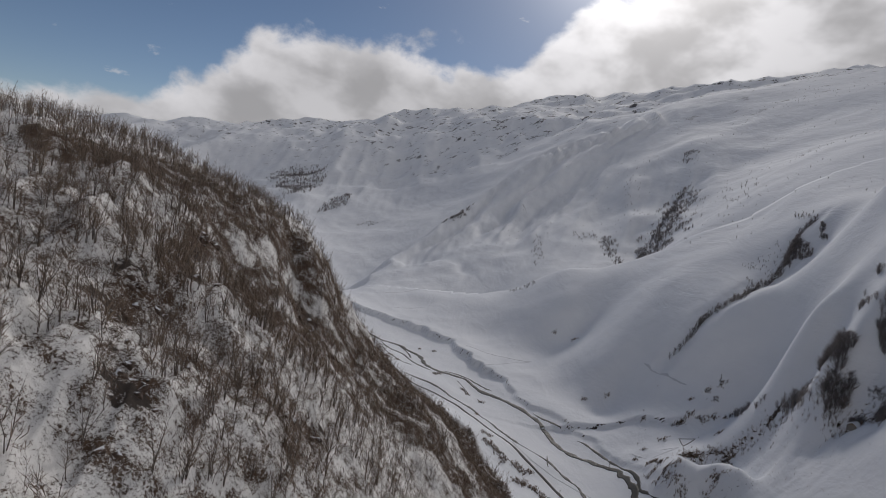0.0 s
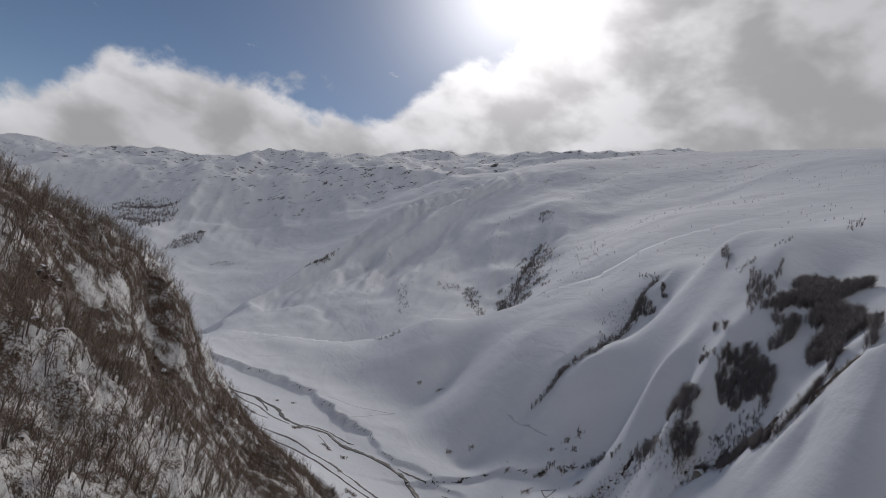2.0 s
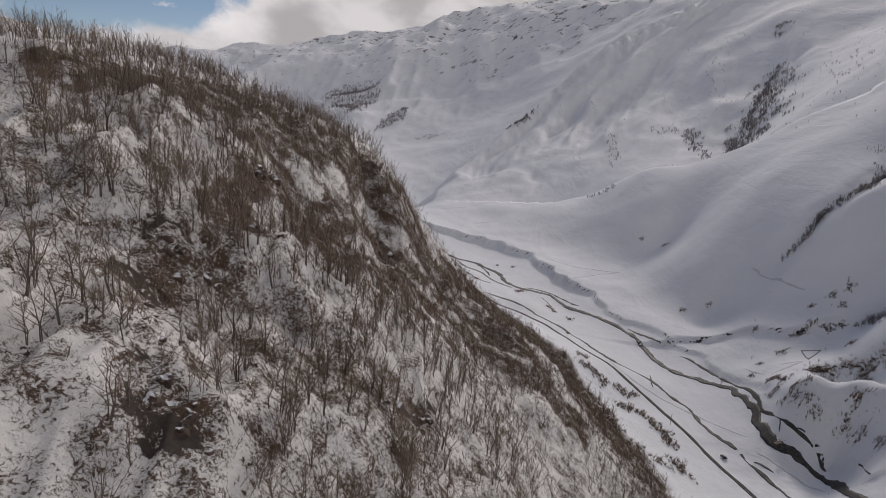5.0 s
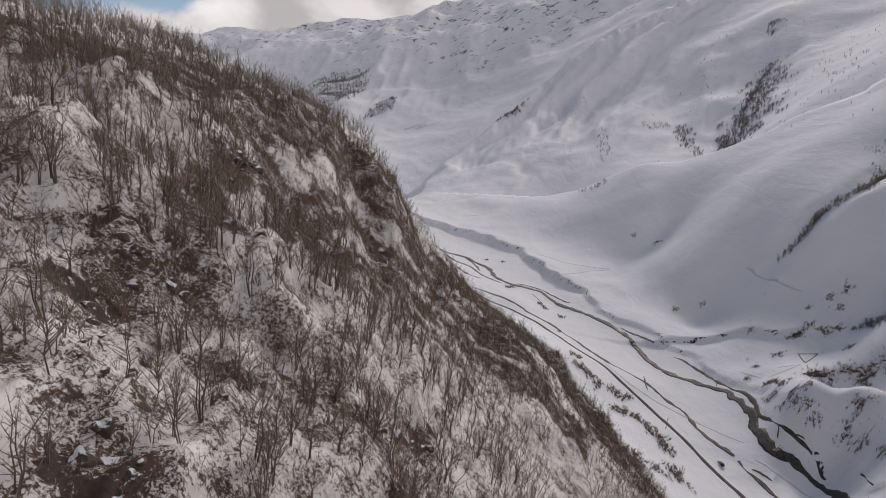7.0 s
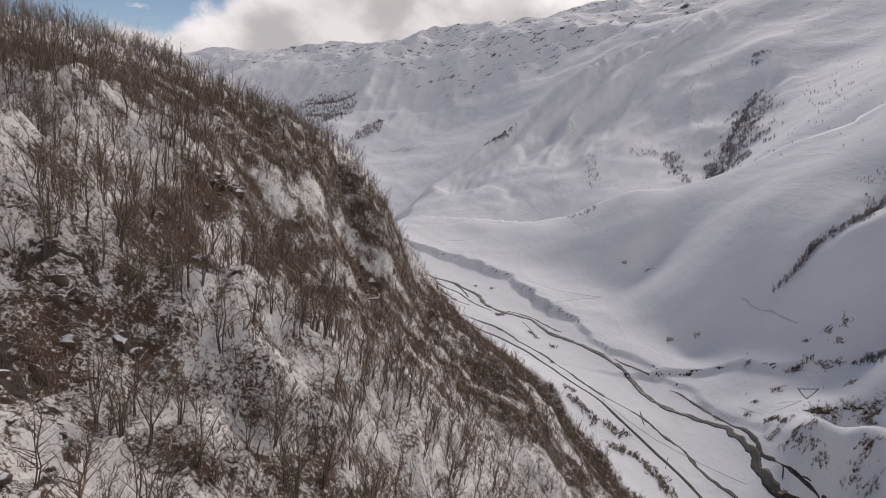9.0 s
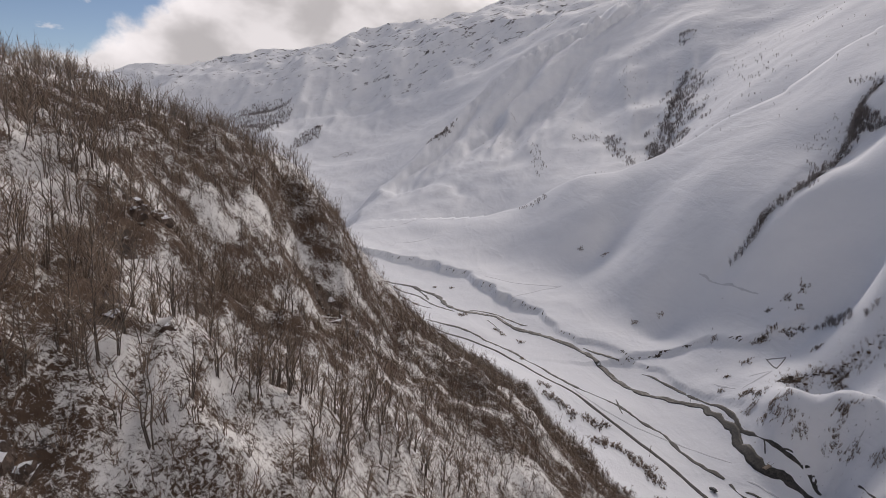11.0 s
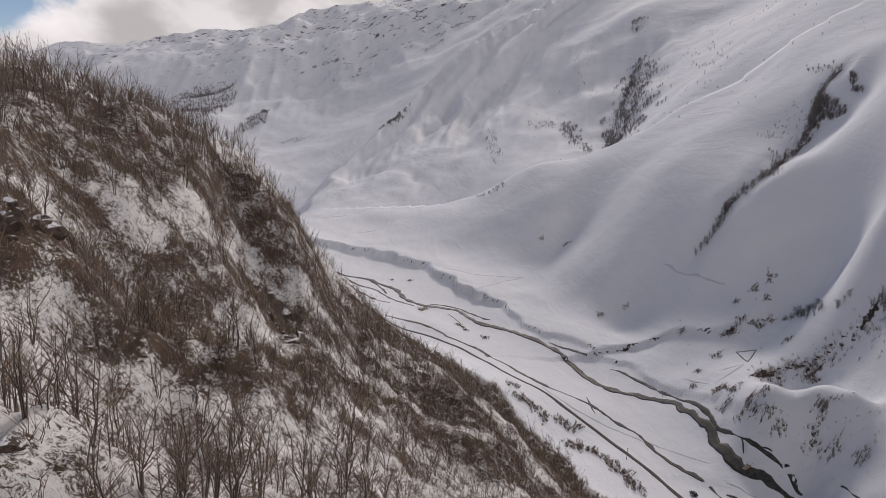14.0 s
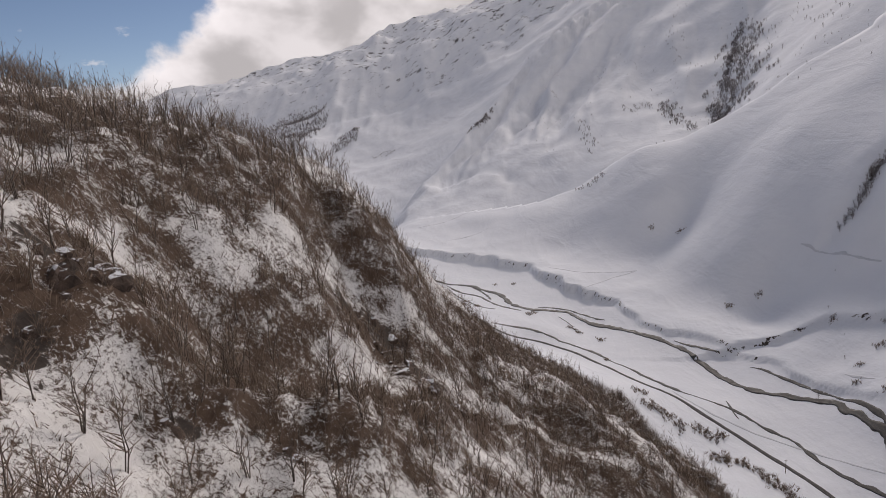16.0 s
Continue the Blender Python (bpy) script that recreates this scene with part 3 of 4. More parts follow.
def bare_mask(x, y):
    """Where rock and earth come through the snow on the spur."""
    v = np.zeros(len(x))
    for ox, oy, s in OUTCROPS:
        v = np.maximum(v, np.exp(-((x - ox) ** 2 + (y - oy) ** 2) / (0.85 * s) ** 2))
    return v


def crag_mask(x, y, z):
    """Steep high ground where rock shows: the far range and its crest."""
    r = np.hypot(x - HUB[0], y - HUB[1])
    cut = np.zeros(len(x))
    for line, wide, deep in GULLIES:
        d = line_distance(x, y, line) + 0.3 * wide * fbm(x / 14, y / 14, 3, 67)
        cut = np.maximum(cut, np.exp(-(d / (0.28 * wide)) ** 2))
    return cut + smooth(2300, 3000, r) * smooth(150, 420, z) + 0.55 * smooth(1500, 2000, r) * smooth(480, 620, z)


RUBBLE = []
RUBBLE.append(([(-31, 226), (-27, 237), (-19, 241)], 4))
RUBBLE.append(([(-25, 239), (-18, 221), (-11, 226), (-3, 223)], 5))
RUBBLE.append(([(-28, 234), (-19, 221), (-10, 227), (-4, 218)], 5))
RUBBLE.append(([(-30, 232), (-26, 221), (-17, 204)], 4))
RUBBLE.append(([(-53, 159), (-51, 160), (-49, 163)], 4))
RUBBLE.append(([(-52, 161), (-49, 161), (-48, 161)], 3))
RUBBLE.append(([(-44, 79), (-40, 78), (-28, 60), (-26, 52)], 5))
RUBBLE.append(([(-42, 86), (-38, 89), (-36, 93)], 3))
RUBBLE.append(([(-6, 93), (0, 101), (4, 111)], 4))
RUBBLE.append(([(-25, 49), (-23, 51)], 3))
RUBBLE.append(([(-25, 39), (-22, 40), (-19, 42)], 3))
RUBBLE.append(([(-44, 126), (-38, 117), (-36, 109)], 3))
RUBBLE.append(([(-30, 156), (-27, 157)], 2))
RUBBLE.append(([(-49, 145), (-49, 149), (-50, 153)], 4))
RUBBLE.append(([(-41, 153), (-39, 153)], 2))
RUBBLE.append(([(-30, 157), (-27, 157)], 2))
RUBBLE.append(([(-46, 91), (-43, 92), (-41, 91), (-36, 91)], 4))
RUBBLE.append(([(-39, 80), (-37, 78)], 3))
RUBBLE.append(([(-54, 158), (-51, 156)], 4))
RUBBLE.append(([(254, 371), (262, 374), (261, 365), (262, 369), (271, 372), (275, 370), (279, 369)], 4))
RUBBLE.append(([(279, 369), (282, 365), (283, 361), (288, 362), (291, 358), (294, 353), (296, 348), (301, 347)], 4))
RUBBLE.append(([(198, 476), (225, 473), (245, 469), (257, 465), (265, 452), (275, 433), (288, 431)], 1.6))
RUBBLE.append(([(302, 514), (311, 516), (319, 517), (324, 520), (332, 526)], 3))
RUBBLE.append(([(332, 526), (343, 524), (362, 522), (394, 536), (409, 541), (420, 550), (431, 560), (442, 568), (451, 572), (457, 565)], 4))
RUBBLE.append(([(298, 280), (308, 270), (308, 241), (304, 221), (307, 210), (312, 204), (319, 196)], 6))


def rubble_and_shade_mask(x, y):
    """Scarps, crags and broken edges where rock and earth lie open; painted ripple shade."""
    v = np.zeros(len(x))
    for line, wide in RUBBLE:
        d = line_distance(x, y, line) + 0.5 * wide * fbm(x / 9, y / 9, 3, 69)
        v = np.maximum(v, 1 - smooth(0.2 * wide, 1.1 * wide, d))
    v = v * smooth(-0.5, 0.2, fbm(x / 7, y / 7, 3, 70))
    sd = side_distance(x, y, TERRACE_LINE) + 4 * fbm(x / 18, y / 18, 4, 61)
    edge = np.exp(-((sd - 0.3) / 1.3) ** 2) * smooth(-0.2, 0.4, fbm(x / 16, y / 16, 3, 66)) * smooth(400, 480, y)
    # dark dots painted on the knoll for the shaded sides of snow ripples
    ripple_shade = 0.27 * np.exp(-((x - 258) / 40) ** 2 - ((y - 310) / 50) ** 2) * (1 - spur_mask(x, y))
    return np.maximum(np.maximum(v, 0.9 * edge), np.where(ripple_shade > 0.05, ripple_shade, 0))


ground = build_ground()


# ---- river, side channels, road ----
def soften(line, rounds=2):
    pts = [Vector((*p, 0)) for p in line]
    for _ in range(rounds):
        out = [pts[0]]
        for a, b in zip(pts[:-1], pts[1:]):
            out += [a * 0.75 + b * 0.25, a * 0.25 + b * 0.75]
        pts = out + [pts[-1]]
    return pts


def ribbon(name, line, width, material, lift, ragged=0.35, seed=0, across=4, ends=0.35):
    """A strip that lies on the ground along a line, with an uneven outline."""
    pts = soften(line)
    dense = []
    for a, b in zip(pts[:-1], pts[1:]):
        k = max(1, int((b - a).length / 1.1))
        dense += [a.lerp(b, i / k) for i in range(k)]
    dense.append(pts[-1])
    n = len(dense)
    p = np.array([(q.x, q.y) for q in dense])
    tang = np.gradient(p, axis=0)
    tang /= np.linalg.norm(tang, axis=1)[:, None] + 1e-9
    side = np.c_[-tang[:, 1], tang[:, 0]]
    s = np.arange(n) * 0.16
    left = width / 2 * (1 + ragged * np.clip(fbm(s, s * 0 + seed, 5, 101), -1.05, 1.6))
    right = width / 2 * (1 + ragged * np.clip(fbm(s, s * 0 + seed + 50, 5, 102), -1.05, 1.6))
    p = p + side * (0.13 * width * ragged * fbm(s * 0.6, s * 0 + seed + 90, 4, 103))[:, None]
    taper = np.minimum(1, np.minimum(np.arange(n), n - 1 - np.arange(n)) / 8 + ends)
    cols = [p + side * ((1 - f) * left - f * right)[:, None] * taper[:, None] for f in np.linspace(0, 1, across + 1)]
    top = np.stack(cols, 1)
    z = height(top[..., 0].ravel(), top[..., 1].ravel()).reshape(n, -1)
    z = z + lift
    verts = np.concatenate([np.dstack([top, z]).reshape(-1, 3), np.dstack([top, z - 1.2]).reshape(-1, 3)])
    w, half = across + 1, n * (across + 1)
    i, j = np.meshgrid(np.arange(n - 1), np.arange(across), indexing="ij")
    a = (i * w + j).ravel()
    faces = [np.stack([a, a + w, a + w + 1, a + 1], 1)]
    e = np.arange(n - 1) * w
    faces.append(np.stack([e, e + half, e + w + half, e + w], 1))
    e = e + across
    faces.append(np.stack([e, e + w, e + w + half, e + half], 1))
    return new(name, mesh_from(name, verts, np.concatenate(faces), material, flat=False))


RIVER_MAIN = [(-70, 800), (-20, 740), (16, 709), (35, 703), (43, 687), (59, 666), (64, 647), (64, 628), (75, 609), (87, 598), (112, 597), (118, 582), (129, 557), (150, 530), (166, 503), (174, 487), (177, 471), (178, 458), (181, 440), (190, 424), (205, 411), (217, 397), (216, 383), (216, 367), (216, 355), (212, 345), (209, 335), (209, 322), (211, 316), (218, 309), (224, 301), (224, 282), (220, 258), (214, 225), (220, 150)]
STREAM = [(39, 560), (58, 553), (76, 538), (88, 526), (106, 501), (117, 472), (127, 450), (137, 431), (152, 419), (163, 403), (172, 381), (179, 373), (179, 357), (182, 341), (186, 330), (189, 320)]
LOWER_STREAM = [(190, 316), (190, 308), (193, 301), (196, 290), (199, 275), (204, 240), (212, 190)]
ROAD = [(10, 600), (30, 560)] + [(45, 531), (73, 525), (92, 502), (106, 465), (117, 433), (134, 421), (143, 394), (154, 369), (161, 347), (167, 327), (171, 306), (175, 292), (179, 280), (186, 240), (196, 180)]
TRACKS = []
TRACKS.append(([(120, 705), (141, 680), (167, 668), (198, 654)], 1.6))
TRACKS.append(([(133, 622), (165, 648), (198, 654)], 1.6))
TRACKS.append(([(136, 427), (148, 396), (163, 379), (183, 360), (200, 331)], 1.6))
TRACKS.append(([(250, 397), (257, 394), (262, 392)], 1.6))
TRACKS.append(([(238, 386), (251, 388), (261, 391)], 1.6))
TRACKS.append(([(233, 409), (237, 391)], 1.6))
TRACKS.append(([(-21, 999), (33, 987), (94, 1048)], 1.6))
TRACKS.append(([(199, 315), (210, 300), (217, 278)], 1.6))
TRACKS.append(([(19, 881), (43, 886), (78, 903)], 1.6))
TRACKS.append(([(285, 535), (292, 496), (300, 471)], 1.6))
tagged(ribbon("river", RIVER_MAIN, 4.7, WATER, 0.25, 0.5, 1), "dark shallow river winding over gravel between snow banks", "river", kind="structure")
BRAIDS = []
BRAIDS.append(([(8, 709), (20, 675), (38, 664), (49, 630), (59, 616), (71, 601)], 2.2))
BRAIDS.append(([(10, 690), (16, 656), (33, 615), (49, 608)], 1.6))
BRAIDS.append(([(34, 698), (46, 672), (49, 644)], 1.6))
BRAIDS.append(([(88, 607), (110, 603), (122, 590), (137, 565)], 1.6))
BRAIDS.append(([(171, 505), (184, 487), (194, 473)], 1.8))
BRAIDS.append(([(201, 454), (207, 446), (211, 430), (216, 415), (221, 396), (223, 384), (222, 369), (219, 358), (217, 351), (217, 341), (218, 332), (220, 326), (224, 318), (228, 312), (230, 308), (230, 302), (229, 297)], 1.7))
BRAIDS.append(([(228, 312), (228, 310), (231, 306)], 1.2))
BRAIDS.append(([(218, 332), (215, 325)], 1.0))
BRAIDS.append(([(221, 323), (224, 321), (226, 318)], 1.0))
BRAIDS.append(([(235, 283), (232, 270)], 1.0))
BRAIDS.append(([(194, 308), (199, 304), (201, 299)], 1.2))
BRAIDS.append(([(101, 582), (106, 571), (110, 561)], 1.4))
BRAIDS.append(([(165, 416), (161, 400), (160, 393)], 1.2))
for k, (line, w) in enumerate(BRAIDS):
    tagged(ribbon("river_braid", line, w, WATER, 0.22, 0.9, 7 + k), "narrow side channel of dark water in the snow", "river", kind="structure")
for k, line in enumerate((STREAM, LOWER_STREAM)):
    tagged(ribbon("stream", line, 2.4, WATER, 0.22, 0.8, 15 + k), "ragged dark stream between snow banks", "stream", kind="structure")
# strips of shade-grey snow mark drift lines, an old channel and tracks
for k, (line, w) in enumerate(TRACKS):
    tagged(ribbon("snow_track", line, w, SHADE_SNOW, 0.1, 0.6, 60 + k), "faint drift and track line in the valley snow, coloured as shade", "track", kind="structure")
tagged(ribbon("road", ROAD, 2.6, ROAD_DIRT, 0.2, 0.15, 21), "straight cleared dirt road through the snow", "road", kind="structure")


# ---- trees and shrubs: bare twigs, each a tapering three-sided stick ----
class Sticks:
    def __init__(self):
        self.v, self.f = [], []

    def stick(self, a, b, ra, rb=0.0):
        """A tapering stick from a to b; it ends in a point where rb is 0."""
        a, b = Vector(a), Vector(b)
        d = (b - a).normalized()
        u = d.orthogonal().normalized()
        w = d.cross(u)
        k = len(self.v)
        ring = [(u * math.cos(t) + w * math.sin(t)) for t in (0.0, 2.094, 4.189)]
        self.v += [a + q * ra for q in ring]
        if rb > 0:
            self.v += [b + q * rb for q in ring]
            for i in range(3):
                j = (i + 1) % 3
                self.f += [(k + i, k + j, k + 3 + j), (k + i, k + 3 + j, k + 3 + i)]
        else:
            self.v.append(b)
            self.f += [(k + i, k + (i + 1) % 3, k + 3) for i in range(3)]

    def arrays(self):
        return np.array([tuple(q) for q in self.v], np.float32), np.array(self.f, np.int32)


def bare_tree(rng, tall, stems, twigs, stout=1.0, subs=3):
    """Trunk and crown of a leafless mountain birch, foot at the origin."""
    trunk, crown = Sticks(), Sticks()
    tips = []
    for s in range(stems):
        lean = rng.uniform(0.02, 0.16 if stems == 1 else 0.46)
        turn = rng.uniform(0, 6.283) if stems == 1 else 6.283 * s / stems + rng.uniform(-0.5, 0.5)
        h = tall * rng.uniform(0.75, 1.0)
        out = Vector((math.cos(turn), math.sin(turn), 0))
        p = out * 0.12 * (stems > 1) + Vector((0, 0, -0.5))
        r = 0.0085 * h + 0.018
        joints = [p]
        for i in range(4):
            f = (i + 1) / 4
            q = out * (lean * h * f ** 1.4) + Vector((rng.gauss(0, 0.02), rng.gauss(0, 0.02), 0)) * h + Vector((0, 0, h * f))
            trunk.stick(joints[-1], q, r * (1 - 0.8 * (f - 0.25)), r * (1 - 0.8 * f) if i < 3 else 0.012)
            joints.append(q)
        tips.append((joints, h))
    per = twigs // stems
    for joints, h in tips:
        for i in range(per):
            f = rng.uniform(0.18, 0.98)
            k = min(3, int(f * 4))
            a = joints[k].lerp(joints[k + 1], f * 4 - k)
            turn = rng.uniform(0, 6.283)
            reach = h * (1.05 - f) * rng.uniform(0.30, 0.55) + 0.5
            b = a + Vector((math.cos(turn) * reach * 0.72, math.sin(turn) * reach * 0.72, reach * rng.uniform(0.45, 1.0)))
            crown.stick(a, b, (0.020 + 0.006 * reach) * stout, 0.0)
            for _ in range(subs):
                c = a.lerp(b, rng.uniform(0.35, 0.95))
                t2, l2 = rng.uniform(0, 6.283), reach * rng.uniform(0.25, 0.5)
                crown.stick(c, c + Vector((math.cos(t2) * l2 * 0.6, math.sin(t2) * l2 * 0.6, l2 * rng.uniform(0.3, 0.9))), 0.016 * stout, 0.0)
    return trunk.arrays(), crown.arrays()


def bush(rng, tall, twigs, spread=0.7, stout=1.0, forks=4):
    s = Sticks()
    for _ in range(twigs):
        turn, lean = rng.uniform(0, 6.283), rng.uniform(0.05, spread)
        foot = Vector((rng.gauss(0, 0.25), rng.gauss(0, 0.25), -0.3))
        h = tall * rng.uniform(0.5, 1.0)
        tip = foot + Vector((math.cos(turn) * lean * h, math.sin(turn) * lean * h, h))
        fork = foot.lerp(tip, rng.uniform(0.35, 0.5))
        s.stick(foot, fork, 0.040 * stout, 0.026 * stout)
        for _ in range(forks):
            t2, l2 = rng.uniform(0, 6.283), h * rng.uniform(0.35, 0.6)
            out = rng.uniform(0.35, 0.9)
            s.stick(fork, fork + Vector((math.cos(t2) * out * l2, math.sin(t2) * out * l2, l2)), 0.022 * stout, 0.0)
    return s.arrays()


def scatter_mesh(name, models, places, material):
    """All copies of small models joined into one mesh: places are rows of x, y, z, turn, size, lean east, lean north, model."""
    vs, fs, base = [], [], 0
    places = np.asarray(places, float)
    for k, (mv, mf) in enumerate(models):
        rows = places[places[:, 7].astype(int) % len(models) == k]
        if not len(rows):
            continue
        c, s = np.cos(rows[:, 3]), np.sin(rows[:, 3])
        size = rows[:, 4][:, None]
        x = (mv[None, :, 0] * c[:, None] - mv[None, :, 1] * s[:, None]) * size
        y = (mv[None, :, 0] * s[:, None] + mv[None, :, 1] * c[:, None]) * size
        z = mv[None, :, 2] * size
        x, y = x + z * rows[:, 5][:, None] + rows[:, 0][:, None], y + z * rows[:, 6][:, None] + rows[:, 1][:, None]
        z = z + rows[:, 2][:, None]
        vs.append(np.stack([x, y, z], -1).reshape(-1, 3))
        fs.append((mf[None] + (np.arange(len(rows)) * len(mv))[:, None, None] + base).reshape(-1, 3))
        base += len(rows) * len(mv)
    return new(name, mesh_from(name, np.concatenate(vs), np.concatenate(fs), material))


rng = random.Random(5)
STEMS = (1, 2, 2, 3, 4, 2, 5)
TREES = [bare_tree(rng, rng.uniform(7.5, 10.5), stems, 28, 1.5, 3) for stems in STEMS]
LIGHT_TREES = [bare_tree(rng, rng.uniform(7.5, 10.0), min(stems, 2), 9, 2.0, 2) for stems in STEMS]
SHRUB_TUFTS = [bush(rng, 3.0, 4, 1.0, 2.6) for _ in range(5)]
BUSHES = [bush(rng, 2.8, 3, 1.1, 1.5, 3) for _ in range(5)]
THICKETS = [bush(rng, 4.4, 5, 0.75, 1.4, 3) for _ in range(5)]


def spread(n, x0, x1, y0, y1, keep, seed):
    r = np.random.RandomState(seed)
    x, y = r.uniform(x0, x1, n), r.uniform(y0, y1, n)
    ok = r.uniform(0, 1, n) < keep(x, y)
    return x[ok], y[ok]


def facing(x, y):
    """Drops what stands on the hidden back of the spur."""
    ok = base_height(x - 12, y + 12) - base_height(x, y) > -6
    return x[ok], y[ok]


def rows_for(x, y, seed, small, large, lean=0.04, sink=0.1):
    r = np.random.RandomState(seed)
    z = height(x, y)
    # stems bend a little downhill
    gx, gy = (height(x + 2, y) - z) / 2, (height(x, y + 2) - z) / 2
    steep = np.sqrt(gx * gx + gy * gy) + 1e-6
    tilt = lean * np.minimum(steep, 1.2) / steep
    n = len(x)
    return np.c_[x, y, z - sink, r.uniform(0, 6.283, n), r.uniform(small, large, n), -gx * tilt + r.normal(0, 0.05, n), -gy * tilt + r.normal(0, 0.05, n), r.randint(0, 1000, n)]


def on_spur(x, y):
    return (spur_mask(x, y) > 0.6).astype(float)


def tree_keep(x, y):
    crest = smooth(135, 160, base_height(x, y))
    return on_spur(x, y) * np.clip(0.30 + 0.55 * smooth(-0.4, 0.5, fbm(x / 30, y / 30, 3, 91)) + 0.5 * crest + 0.35 * lower_face(x, y), 0, 1) * (1 - 0.6 * bare_mask(x, y))


tx, ty = spread(8200, -150, 125, 25, 520, tree_keep, 11)
tx, ty = facing(tx, ty)
tree_rows = rows_for(tx, ty, 12, 0.7, 1.2)
# the nearest trees stand on the stretch of slope just below the flight line
near_rank = np.hypot(tx + 30, ty - 105)
order = np.argsort(near_rank)
near_ids, mid_ids, far_ids = order[:260], order[260:760], order[760:]

TREE_LABELS = ["single-stemmed bare birch on the snowy slope", "forked bare birch on the snowy slope", "forked bare birch on the snowy slope",
               "bare birch with three leaning stems in snow", "bare birch with four spreading stems in snow", "forked bare birch on the snowy slope",
               "bare birch with five spreading stems in snow"]
prototypes = []
for k, (tr, cr) in enumerate(TREES):
    prototypes.append((mesh_from("trunk", *tr, BARK), mesh_from("crown", *cr, TWIG)))
for i in near_ids:
    x, y, z, turn, size, lx, ly, kind = tree_rows[i]
    k = int(kind) % len(TREES)
    tree = new("birch_tree")
    tilt = Vector((lx, ly, 1)).to_track_quat("Z", "Y").to_matrix().to_4x4()
    tree.matrix_world = Matrix.Translation((x, y, z)) @ tilt @ Matrix.Rotation(turn, 4, "Z") @ Matrix.Scale(size, 4)
    part("trunk", prototypes[k][0], tree)
    part("crown", prototypes[k][1], tree)
    tagged(tree, TREE_LABELS[k], "tree", "birches on the spur")
for models, ids in ((TREES, mid_ids), (LIGHT_TREES, far_ids)):
    tagged(scatter_mesh("birch_trunks", [t for t, _ in models], tree_rows[ids], BARK), "trunks of the bare birch wood on the spur", "trees", kind="stuff")
    tagged(scatter_mesh("birch_crowns", [c for _, c in models], tree_rows[ids], TWIG), "bare brown crowns of the birch wood on the spur", "trees", kind="stuff")

bx, by = spread(20000, -125, 125, 30, 460, lambda x, y: on_spur(x, y) * (0.20 + 0.35 * thicket_band(x, y) + 0.25 * lower_face(x, y)), 21)
bx, by = facing(bx, by)
tagged(scatter_mesh("scrub", BUSHES, rows_for(bx, by, 22, 0.5, 1.2, 0.08), TWIG), "low bare brown scrub on the snowy spur", "scrub", kind="stuff")
hx, hy = spread(21000, -125, 140, 60, 520, lambda x, y: on_spur(x, y) * thicket_band(x, y), 31)
hx, hy = facing(hx, hy)
tagged(scatter_mesh("thicket", THICKETS, rows_for(hx, hy, 32, 0.7, 1.3, 0.05), TWIG), "dense reddish-brown alder thicket on the spur", "scrub", kind="stuff")


def litter(rng):
    """A tuft of dead stalks and fallen twigs."""
    s = Sticks()
    for _ in range(3):
        t, l = rng.uniform(0, 6.283), rng.uniform(0.5, 1.1)
        foot = Vector((rng.gauss(0, 0.25), rng.gauss(0, 0.25), -0.1))
        s.stick(foot, foot + Vector((math.cos(t) * l * 0.7, math.sin(t) * l * 0.7, l * rng.uniform(0.25, 1.0))), 0.06, 0.0)
    return s.arrays()


LITTER = [litter(rng) for _ in range(6)]
ix_, iy_ = spread(34000, -95, 60, 25, 265, lambda x, y: on_spur(x, y) * np.clip(0.45 + 0.6 * fbm(x / 6, y / 6, 3, 87), 0, 1), 51)
ix_, iy_ = facing(ix_, iy_)
tagged(scatter_mesh("litter", LITTER, rows_for(ix_, iy_, 52, 0.5, 1.3, 0.08), TWIG), "dead stalks and twigs poking through the snow", "litter", kind="stuff")


# ---- rock outcrops ----
def outcrop_mesh(seed, detail):
    """A broken block: a lumpy ball cut flat by several planes."""
    cuts = random.Random(seed * 7 + 3)
    planes = []
    for _ in range(9):
        n = Vector((cuts.gauss(0, 1), cuts.gauss(0, 1), cuts.gauss(0, 0.7))).normalized()
        planes.append((n, cuts.uniform(0.45, 0.8)))
    bm = bmesh.new()
    bmesh.ops.create_icosphere(bm, subdivisions=detail, radius=1.0)
    for v in bm.verts:
        d = v.co.normalized()
        p = d * (0.95 + 0.35 * noise.fractal(d * 1.3 + Vector((seed * 3.1, 0, 0)), 1.0, 2.0, 4))
        for n, h in planes:
            over = p.dot(n) - h
            if over > 0:
                p -= n * over * 0.92
        v.co = p * (1 + 0.10 * noise.noise(d * 7.0 + Vector((0, seed, 0))))
    return bm_mesh("rock", bm, ROCK)


ROCK_SHAPES = [outcrop_mesh(k, 3) for k in range(6)]
for i, (x, y, s) in enumerate(OUTCROPS):
    z = float(height([x], [y])[0])
    rock = new("rock_outcrop", ROCK_SHAPES[i % 6])
    rock.matrix_world = Matrix.Translation((x, y, z - 0.20 * s)) @ Matrix.Rotation(i * 1.7, 4, "Z") @ Matrix.Diagonal((0.34 * s, 0.42 * s, 0.40 * s, 1))
    tagged(rock, "dark brown rock outcrop with snow on its ledges", "rock", "outcrops on the spur")


